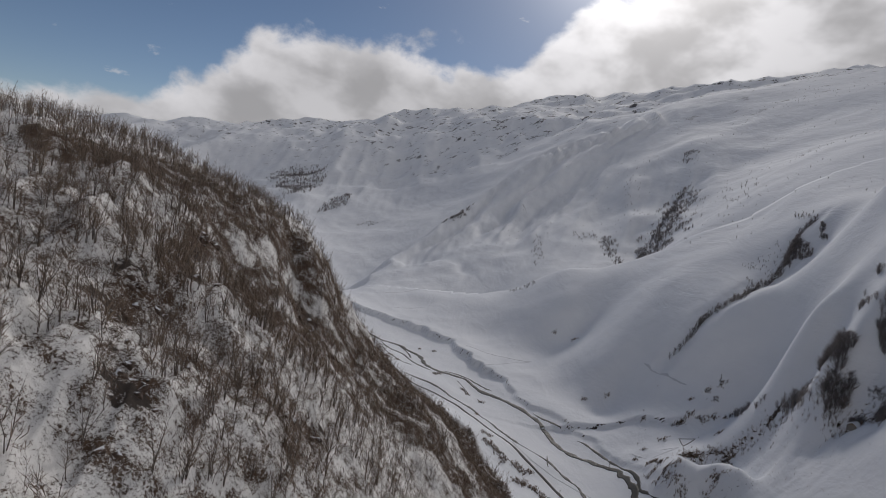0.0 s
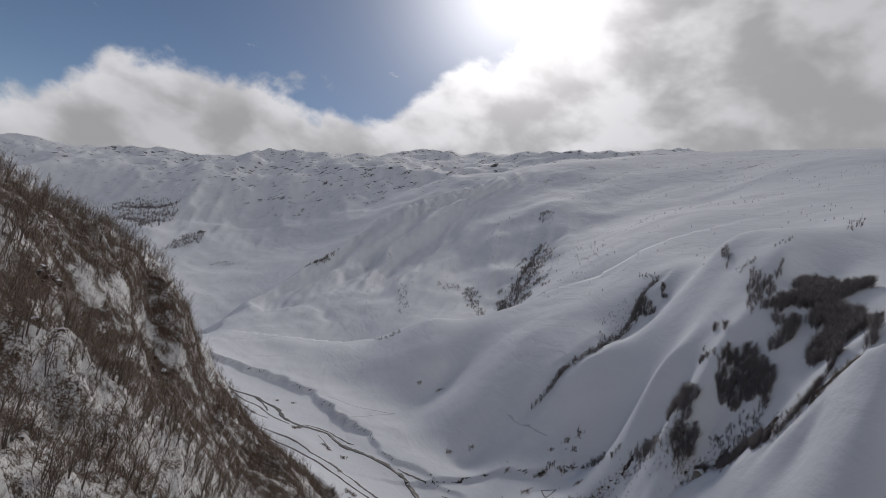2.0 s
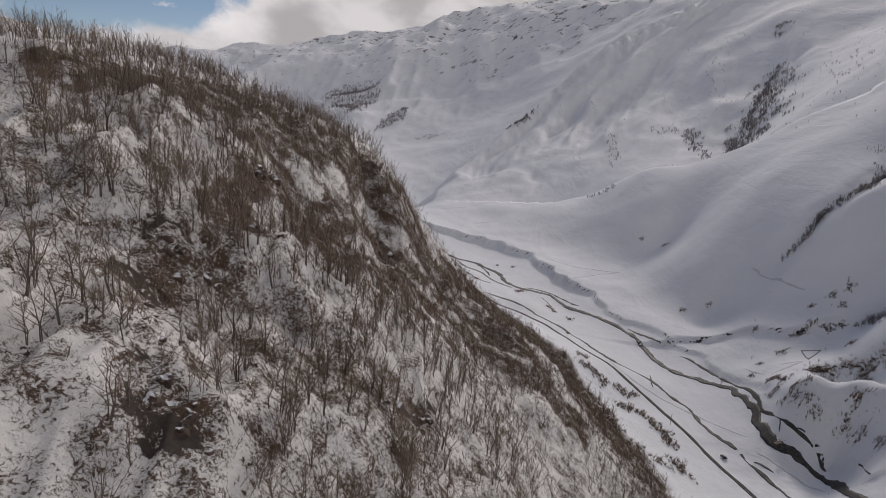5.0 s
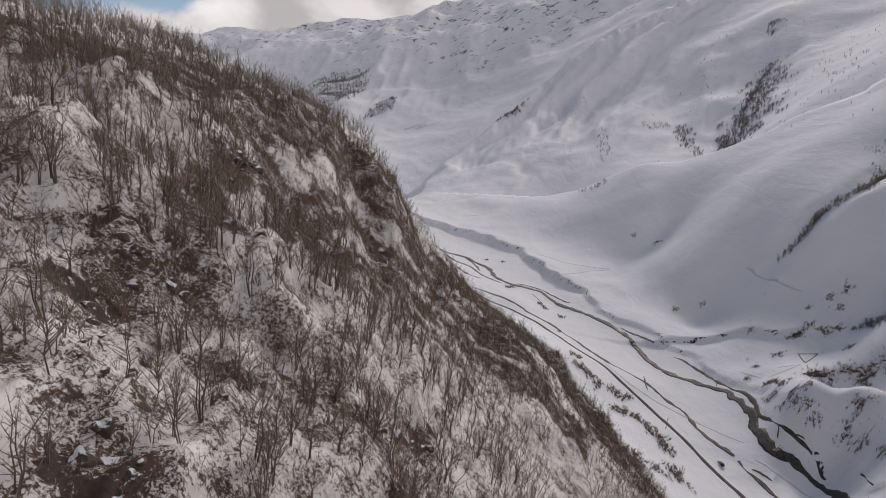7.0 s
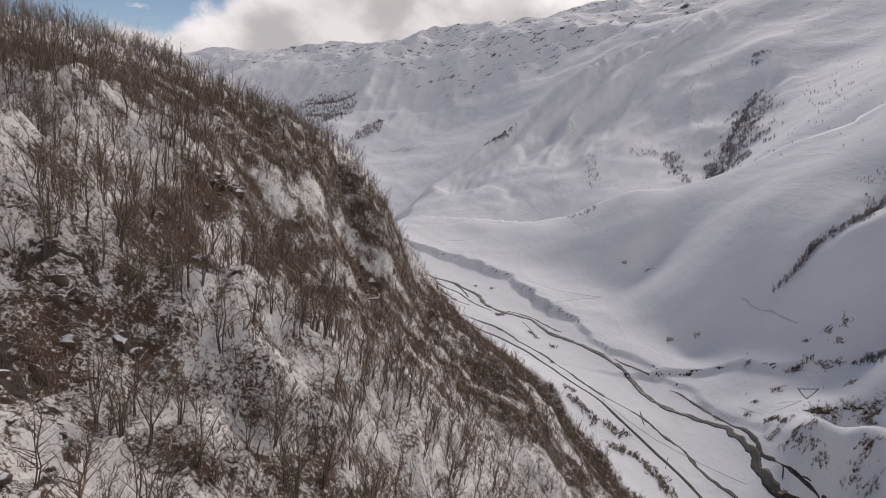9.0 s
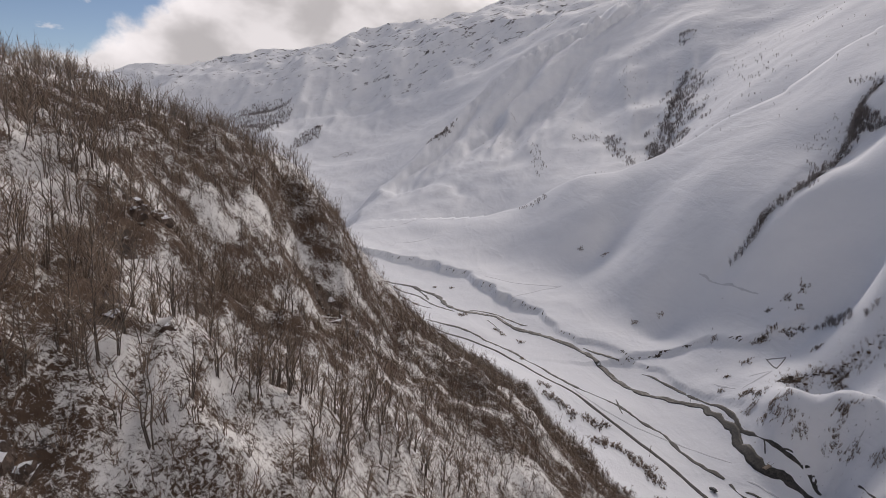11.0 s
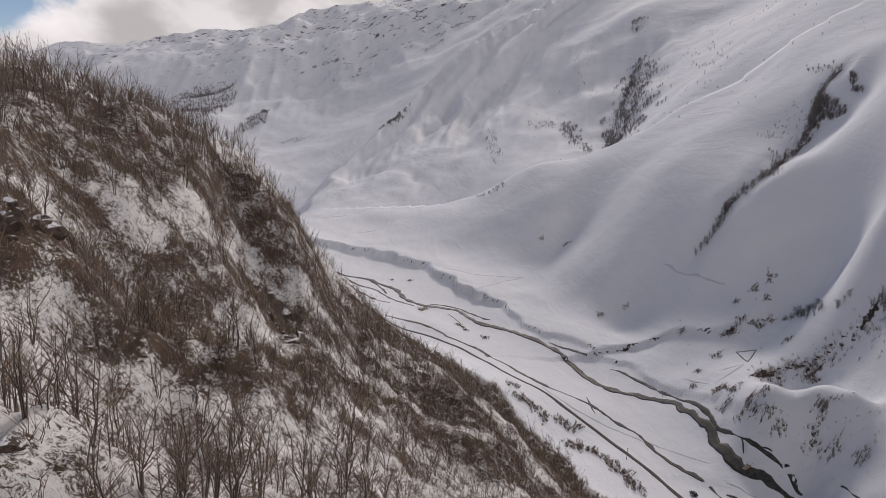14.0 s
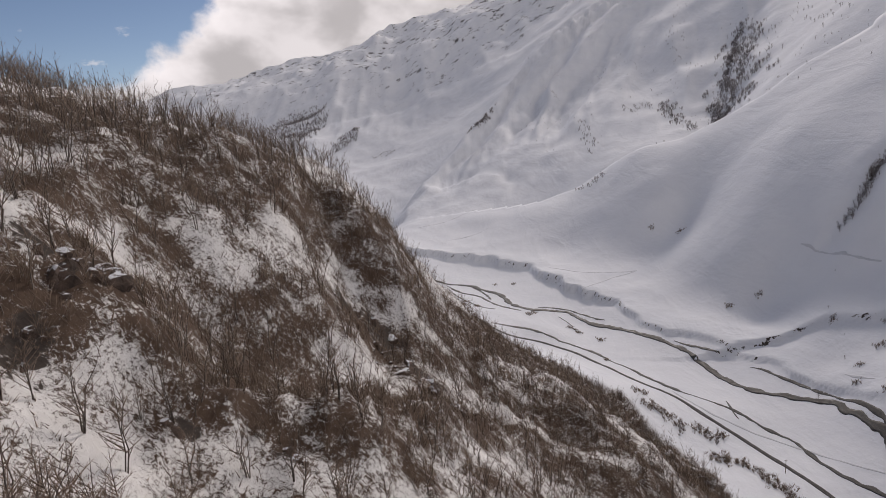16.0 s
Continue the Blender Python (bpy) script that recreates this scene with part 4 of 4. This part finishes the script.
KNOLL_ROCKS = [(254, 371, 2.2), (262, 374, 3.0), (261, 365, 2.6), (262, 369, 3.4), (271, 372, 1.8), (275, 370, 2.2), (279, 369, 3.0), (282, 365, 2.6), (283, 361, 3.4), (288, 362, 1.8), (291, 358, 2.2), (294, 353, 3.0), (296, 348, 2.6), (301, 347, 3.4), (266, 362, 1.6), (267, 366, 2.4), (276, 369, 2.0), (280, 367, 1.6), (284, 366, 2.4), (287, 362, 2.0), (288, 358, 1.6), (293, 359, 2.4), (296, 355, 2.0), (299, 350, 1.6)]
for i, (x, y, s) in enumerate(KNOLL_ROCKS):
    rock = new("boulder", ROCK_SHAPES[(i + 2) % 6])
    rock.matrix_world = Matrix.Translation((x, y, float(height([x], [y])[0]) + 0.05 * s)) @ Matrix.Rotation(i * 2.1, 4, "Z") @ Matrix.Diagonal((0.75 * s, 0.45 * s, 0.38 * s, 1))
    tagged(rock, "dark snow-dusted boulder on the edge of the knoll", "rock", "boulders on the knoll")


def stone_model(seed):
    bm = bmesh.new()
    bmesh.ops.create_icosphere(bm, subdivisions=1, radius=1.0)
    for v in bm.verts:
        v.co *= 0.75 + 0.5 * noise.noise(v.co * 1.7 + Vector((seed * 2.3, 0, 0)))
        v.co.z *= 0.6
    bm.verts.index_update()
    made = np.array([tuple(v.co) for v in bm.verts], np.float32), np.array([[v.index for v in f.verts] for f in bm.faces], np.int32)
    bm.free()
    return made


STONES = [stone_model(k) for k in range(5)]
stx, sty = [], []
for line, wide in RUBBLE:
    for (ax, ay), (bx0, by0) in zip(line[:-1], line[1:]):
        for _ in range(int(math.hypot(bx0 - ax, by0 - ay) * wide / 13)):
            f = rng.random()
            stx.append(ax + (bx0 - ax) * f + rng.gauss(0, 0.5 * wide))
            sty.append(ay + (by0 - ay) * f + rng.gauss(0, 0.5 * wide))
tagged(scatter_mesh("rubble", STONES, rows_for(np.array(stx), np.array(sty), 55, 0.3, 1.1, 0.0, 0.0), ROCK), "dark broken rubble along the scarps and crags", "rubble", kind="stuff")


# ---- far woods, groves and shrubs across the valley ----
def far_tree(rng, tall):
    """A small leafless tree as it shows from afar: a stem and a broad fan of limbs."""
    s = Sticks()
    s.stick((0, 0, -0.5), (rng.gauss(0, 0.3), rng.gauss(0, 0.3), tall * 0.9), 0.15, 0.0)
    for _ in range(18):
        f, turn = rng.uniform(0.08, 0.65), rng.uniform(0, 6.283)
        reach = tall * rng.uniform(0.28, 0.5)
        a = Vector((0, 0, tall * f))
        s.stick(a, a + Vector((math.cos(turn) * reach * 0.75, math.sin(turn) * reach * 0.75, reach * rng.uniform(0.3, 0.95))), 0.12, 0.0)
    return s.arrays()


FAR_TREES = [far_tree(rng, 1.0 * 8) for _ in range(6)]
def inside(x, y, ring):
    hit = np.zeros(len(x), bool)
    for (ax, ay), (bx_, by_) in zip(ring, ring[1:] + ring[:1]):
        cross = (ay > y) != (by_ > y)
        at = (bx_ - ax) * (y - ay) / (by_ - ay + 1e-9) + ax
        hit ^= cross & (x < at)
    return hit


def wood(ring, count, tall):
    k = len(wood_seeds)
    wood_seeds.append(k)
    r = np.random.RandomState(200 + k)
    lo, hi = np.min(ring, 0), np.max(ring, 0)
    x, y = r.uniform(lo[0], hi[0], count * 12), r.uniform(lo[1], hi[1], count * 12)
    wave = 0.10 * tall + 0.12 * float(min(hi - lo))
    ok = inside(x + wave * fbm(x / 18, y / 18, 3, 500 + k), y + wave * fbm(x / 18, y / 18, 3, 600 + k), ring) & (fbm(x / 15, y / 15, 3, 300 + k) > (-0.35 if count > 100 else -2.0))
    count = int((1.0 if count > 400 else 0.75) * count)
    x, y = x[ok][:count], y[ok][:count]
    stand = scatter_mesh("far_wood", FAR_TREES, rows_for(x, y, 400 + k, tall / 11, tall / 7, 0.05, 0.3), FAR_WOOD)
    tagged(stand, "dark leafless wood on a snowy mountainside", "wood", kind="stuff")


wood_seeds = []
wood([(309, 517), (318, 507), (330, 517), (332, 531), (316, 519)], 60, 5)
wood([(407, 537), (419, 539), (429, 555), (436, 548), (446, 571), (429, 561)], 260, 8)
wood([(424, 547), (433, 520), (438, 533), (436, 554)], 170, 6)
wood([(397, 588), (404, 534), (435, 588), (423, 592)], 70, 4)
wood([(391, 562), (357, 509), (363, 505), (388, 541)], 60, 5)
wood([(455, 554), (444, 534), (440, 518), (451, 539)], 70, 6)
wood([(473, 628), (456, 595), (459, 563), (464, 572)], 40, 5)
wood([(333, 531), (346, 528), (365, 525), (397, 539), (392, 532), (360, 517), (340, 516), (330, 522)], 150, 4)
wood([(421, 959), (465, 937), (475, 932), (522, 1027), (551, 1105), (597, 1157), (651, 1299), (606, 1249), (548, 1176), (490, 1090)], 900, 9)
wood([(434, 1188), (453, 1181), (412, 963), (394, 970), (413, 1087)], 300, 7)
wood([(320, 1301), (287, 1154), (277, 1074), (292, 1102), (328, 1261)], 70, 7)
wood([(380, 1255), (382, 1198), (420, 1184), (425, 1220)], 50, 7)
wood([(205, 914), (240, 894), (238, 875), (215, 879)], 70, 5)
wood([(632, 1610), (585, 1335), (492, 1154), (534, 1404)], 60, 6)
wood([(717, 1499), (730, 1430), (690, 1406), (693, 1440)], 110, 8)
wood([(677, 1135), (612, 973), (499, 810), (518, 870)], 45, 7)
wood([(113, 1581), (212, 1711), (197, 1653), (133, 1580)], 360, 8)
wood([(-351, 2371), (-339, 2570), (-252, 2675), (-248, 2473)], 420, 11)
wood([(-179, 2210), (-136, 2230), (-90, 2170), (-101, 2154)], 90, 7)
wood([(-757, 3163), (-727, 3218), (-650, 3258), (-485, 3124), (-419, 2979), (-465, 2607), (-531, 2594)], 1300, 16)
wood([(320, 1563), (333, 1571), (337, 1525), (323, 1528)], 20, 5)
wood([(389, 365), (386, 341), (362, 304), (348, 295), (360, 321)], 130, 8)
wood([(362, 309), (380, 305), (402, 313), (406, 274), (318, 196), (334, 229), (330, 238), (341, 263), (350, 288)], 1700, 10)
wood([(351, 346), (336, 306), (336, 269), (327, 254), (323, 262), (326, 295), (329, 312)], 520, 9)
wood([(338, 337), (342, 339), (325, 302), (324, 302)], 40, 6)
wood([(298, 280), (308, 271), (310, 243), (306, 223), (315, 218), (334, 229), (307, 210), (300, 220), (304, 250), (301, 274)], 700, 6)
wood([(296, 308), (317, 334), (323, 332), (314, 309), (313, 295), (310, 287), (298, 285)], 260, 11)
wood([(311, 414), (324, 422), (307, 375), (298, 356)], 70, 7)
wood([(303, 350), (307, 350), (310, 336), (293, 304), (302, 337)], 70, 9)
wood([(371, 331), (385, 331), (404, 338), (394, 327), (379, 327)], 60, 6)
wood([(422, 431), (428, 430), (406, 394), (409, 409)], 40, 7)
wood([(396, 382), (404, 367), (399, 360), (391, 370)], 40, 4)
wood([(311, 286), (321, 276), (324, 256), (314, 248), (310, 269)], 120, 5)
wood([(409, 360), (426, 358), (447, 371), (414, 361)], 12, 5)
wood([(525, 390), (556, 407), (497, 355), (490, 355)], 20, 7)

gx_, gy_ = [], []
for line, wide, deep in GULLIES[:2]:
    pts = soften(line)
    for a, b in zip(pts[:-1], pts[1:]):
        for _ in range(int((b - a).length / 0.55)):
            q = a.lerp(b, rng.random())
            gx_.append(q.x + rng.gauss(0, wide * 0.16))
            gy_.append(q.y + rng.gauss(0, wide * 0.16))
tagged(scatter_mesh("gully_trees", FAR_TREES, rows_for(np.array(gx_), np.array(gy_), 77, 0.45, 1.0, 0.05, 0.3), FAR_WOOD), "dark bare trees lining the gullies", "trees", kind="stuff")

# brown scrub along the broken edge of the knoll
KNOLL_EDGE = [(319, 196), (312, 204), (307, 210), (304, 221), (308, 241), (308, 270), (298, 280), (301, 347), (296, 348), (294, 353), (291, 358), (288, 362), (283, 361), (282, 365), (279, 369), (275, 370), (271, 372), (262, 369), (261, 365), (262, 374), (254, 371)]
ex_, ey_ = [], []
for (ax, ay), (bx0, by0) in zip(KNOLL_EDGE[:-1], KNOLL_EDGE[1:]):
    for _ in range(int(math.hypot(bx0 - ax, by0 - ay) * 3.5)):
        f = rng.random()
        ex_.append(ax + (bx0 - ax) * f + rng.gauss(0, 4))
        ey_.append(ay + (by0 - ay) * f + rng.gauss(0, 4))
tagged(scatter_mesh("edge_scrub", THICKETS, rows_for(np.array(ex_), np.array(ey_), 78, 0.6, 1.2, 0.05, 0.2), TWIG), "dense brown scrub along the edge of the knoll", "scrub", kind="stuff")

# lone bushes dotted over the open snow
lx_, ly_ = spread(3600, 150, 1500, 380, 1900, lambda x, y: (1 - spur_mask(x, y)) * smooth(-0.1, 0.6, fbm(x / 120, y / 120, 3, 95)) * smooth(250, 600, x + 0.2 * y), 96)
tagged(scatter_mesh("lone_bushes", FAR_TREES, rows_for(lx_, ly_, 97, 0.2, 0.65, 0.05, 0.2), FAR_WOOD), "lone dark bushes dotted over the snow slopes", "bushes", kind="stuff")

# hummocks and tufts on the rough knoll beyond the river
kx, ky = spread(1300, 215, 300, 230, 380, lambda x, y: 0.25 + 0.5 * smooth(-0.1, 0.5, fbm(x / 20, y / 20, 3, 98)), 99)
tagged(scatter_mesh("tufts", BUSHES, rows_for(kx, ky, 98, 0.25, 0.6, 0.05, 0.1), TWIG), "small dark tufts poking through snow on the knoll", "tufts", kind="stuff")

SHRUBS = []


def shrubs(places, size):
    SHRUBS.extend((x, y, size * (0.75 + 0.17 * (k % 4))) for k, (x, y) in enumerate(places))


shrubs([(231, 397), (233, 377), (235, 376), (234, 366), (230, 344), (234, 340), (227, 360), (226, 344), (227, 336), (230, 330), (232, 322), (250, 316), (248, 314), (244, 299), (246, 285), (243, 309)], 4.5)
shrubs([(275, 433), (279, 430), (281, 430), (288, 431), (296, 451), (294, 427), (295, 422), (302, 422), (310, 416), (311, 438), (309, 450), (319, 449), (260, 459), (252, 533), (230, 537), (260, 418), (242, 410), (292, 392), (238, 717), (259, 692)], 4.0)
shrubs([(141, 377), (135, 373), (132, 379), (122, 381), (118, 391), (110, 399), (128, 353), (134, 350), (140, 349), (143, 341), (144, 333), (145, 326), (147, 320), (148, 316), (104, 321), (109, 317), (102, 327), (111, 415), (114, 396), (114, 302), (120, 296), (131, 290), (144, 295), (145, 288)], 7.0)
shrubs([(60, 697), (79, 690), (33, 615), (20, 616), (5, 372), (24, 633), (76, 587), (80, 591), (109, 553), (109, 545), (105, 558), (120, 525), (112, 481)], 4.0)
shrubs([(282, 357), (282, 359)], 8.0)
shrub_mesh = []
for k in range(4):
    sv, sf = [], []
    base = 0
    for _ in range(28):
        v, f = SHRUB_TUFTS[rng.randrange(5)]
        off = np.array([rng.gauss(0, 0.42), rng.gauss(0, 0.42), 0], np.float32)
        sv.append(v * np.array([0.15, 0.15, 0.2], np.float32) + off)
        sf.append(f + base)
        base += len(v)
    shrub_mesh.append((np.concatenate(sv), np.concatenate(sf)))
for i, (x, y, s) in enumerate(SHRUBS):
    v, f = shrub_mesh[i % 4]
    v = v.copy()
    c, q = math.cos(i * 1.3), math.sin(i * 1.3)
    wx, wy = (v[:, 0] * c - v[:, 1] * q) * s, (v[:, 0] * q + v[:, 1] * c) * s
    z0 = float(height([x], [y])[0])
    zz = height(x + wx, y + wy) - z0 + v[:, 2] * (2.6 + 0.36 * s)
    ob = new("shrub", mesh_from("shrub", np.c_[wx, wy, zz], f, TWIG))
    ob.location = (x, y, z0)
    tagged(ob, "wide clump of bare brown shrubs in snow", "shrub", "shrubs on the valley floor")


# ---- small things on the valley floor ----
def ground_at(x, y):
    return float(height([x], [y])[0])


def build_bridge(x, y, turn):
    root = new("footbridge")
    root.location, root.rotation_euler = (x, y, ground_at(x, y) + 0.9), (0, 0, turn)
    for s in (-0.9, 0.9):
        bm = bmesh.new()
        box(bm, (11.0, 0.28, 0.35), Matrix.Translation((0, s, -0.25)), 0.03)
        part("beam", bm_mesh("beam", bm, TIMBER), root)
    bm = bmesh.new()
    box(bm, (0.42, 2.2, 0.09), bevel=0.01)
    plank = bm_mesh("plank", bm, TIMBER)
    for i in range(24):
        p = part("plank", plank, root)
        p.location = (-5.3 + i * 0.46, 0, -0.03)
    for s in (-1.0, 1.0):
        for i in range(5):
            bm = bmesh.new()
            box(bm, (0.1, 0.1, 1.1), Matrix.Translation((-5 + 2.5 * i, s, 0.5)), 0.01)
            part("post", bm_mesh("post", bm, TIMBER), root)
        bm = bmesh.new()
        box(bm, (10.4, 0.08, 0.1), Matrix.Translation((0, s, 1.05)), 0.01)
        part("rail", bm_mesh("rail", bm, TIMBER), root)
    tagged(root, "small weathered timber footbridge over the river", "bridge")


def build_car(x, y, turn):
    root = new("parked_car")
    root.location, root.rotation_euler = (x, y, ground_at(x, y) + 0.25), (0, 0, turn)
    bm = bmesh.new()
    box(bm, (4.3, 1.75, 0.75), Matrix.Translation((0, 0, 0.75)), 0.12)
    part("body", bm_mesh("body", bm, CAR_PAINT), root)
    bm = bmesh.new()
    box(bm, (2.5, 1.55, 0.65), Matrix.Translation((-0.3, 0, 1.4)), 0.18)
    part("cabin", bm_mesh("cabin", bm, GLASS), root, "dark glazed cabin")
    bm = bmesh.new()
    box(bm, (2.1, 1.5, 0.06), Matrix.Translation((-0.3, 0, 1.75)), 0.02)
    part("roof", bm_mesh("roof", bm, CAR_PAINT), root)
    for sx in (-1.35, 1.35):
        for sy in (-0.82, 0.82):
            bm = bmesh.new()
            bmesh.ops.create_cone(bm, cap_ends=True, segments=16, radius1=0.36, radius2=0.36, depth=0.22, matrix=Matrix.Translation((sx, sy, 0.36)) @ Matrix.Rotation(math.pi / 2, 4, "X"))
            part("wheel", bm_mesh("wheel", bm, RUBBER), root)
    tagged(root, "dark grey car parked beside the cleared road", "car")


def build_cabin(x, y, turn):
    root = new("cabin")
    root.location, root.rotation_euler = (x, y, ground_at(x, y) - 0.4), (0, 0, turn)
    bm = bmesh.new()
    box(bm, (7.0, 5.0, 3.4), Matrix.Translation((0, 0, 1.7)), 0.03)
    part("wall", bm_mesh("wall", bm, STONE), root)
    for s in (-1, 1):
        bm = bmesh.new()
        box(bm, (8.0, 3.5, 0.35), Matrix.Translation((0, s * 1.45, 4.2)) @ Matrix.Rotation(-s * 0.55, 4, "X"), 0.08)
        part("roof", bm_mesh("roof", bm, SNOW_CAP), root, "roof slope thick with snow")
    for s in (-1, 1):
        bm = bmesh.new()
        a = [bm.verts.new(q) for q in ((s * 3.5, -2.5, 3.3), (s * 3.5, 2.5, 3.3), (s * 3.5, 0, 4.9), (s * 3.3, -2.5, 3.3), (s * 3.3, 2.5, 3.3), (s * 3.3, 0, 4.9))]
        for q in ((0, 1, 2), (5, 4, 3), (0, 3, 4, 1), (1, 4, 5, 2), (2, 5, 3, 0)):
            bm.faces.new([a[i] for i in q])
        bmesh.ops.recalc_face_normals(bm, faces=bm.faces)
        part("gable", bm_mesh("gable", bm, TIMBER), root)
    bm = bmesh.new()
    box(bm, (1.0, 0.12, 2.0), Matrix.Translation((0.5, -2.53, 1.2)), 0.02)
    part("door", bm_mesh("door", bm, TIMBER), root)
    tagged(root, "small stone cabin with a snow-laden gable roof", "cabin")


def build_paddock(line):
    root = new("paddock_wall")
    x0, y0 = line[0]
    root.location = (x0, y0, ground_at(x0, y0))
    bm = bmesh.new()
    box(bm, (0.9, 0.55, 0.5), bevel=0.08)
    stone = bm_mesh("stone", bm, STONE)
    for a, b in zip(line[:-1], line[1:]):
        d = Vector((b[0] - a[0], b[1] - a[1], 0))
        n = max(2, int(d.length / 0.95))
        for i in range(n):
            x, y = a[0] + d.x * i / n + rng.gauss(0, 0.08), a[1] + d.y * i / n + rng.gauss(0, 0.08)
            p = part("stone", stone, root)
            p.location = (x - x0, y - y0, ground_at(x, y) - root.location.z + 0.15)
            p.rotation_euler = (0, 0, math.atan2(d.y, d.x) + rng.gauss(0, 0.15))
    tagged(root, "low dry-stone wall round a triangular snowy paddock", "wall")


def build_pole(x, y):
    bm = bmesh.new()
    bmesh.ops.create_cone(bm, cap_ends=True, segments=8, radius1=0.16, radius2=0.11, depth=8.0, matrix=Matrix.Translation((0, 0, 3.6)))
    root = new("utility_pole")
    root.location = (x, y, ground_at(x, y))
    part("pole", bm_mesh("pole", bm, TIMBER), root)
    bm = bmesh.new()
    box(bm, (1.5, 0.12, 0.12), Matrix.Translation((0, 0, 7.1)), 0.01)
    part("crossarm", bm_mesh("crossarm", bm, TIMBER), root)
    tagged(root, "weathered timber utility pole beside the road", "pole")


build_bridge(*(213, 318), 0.5)
build_car(*(178, 312), 1.9)
build_cabin(*(299, 272), 0.6)
build_paddock([(271, 411), (281, 405), (266, 393), (271, 411)])
build_pole(*(156, 343))
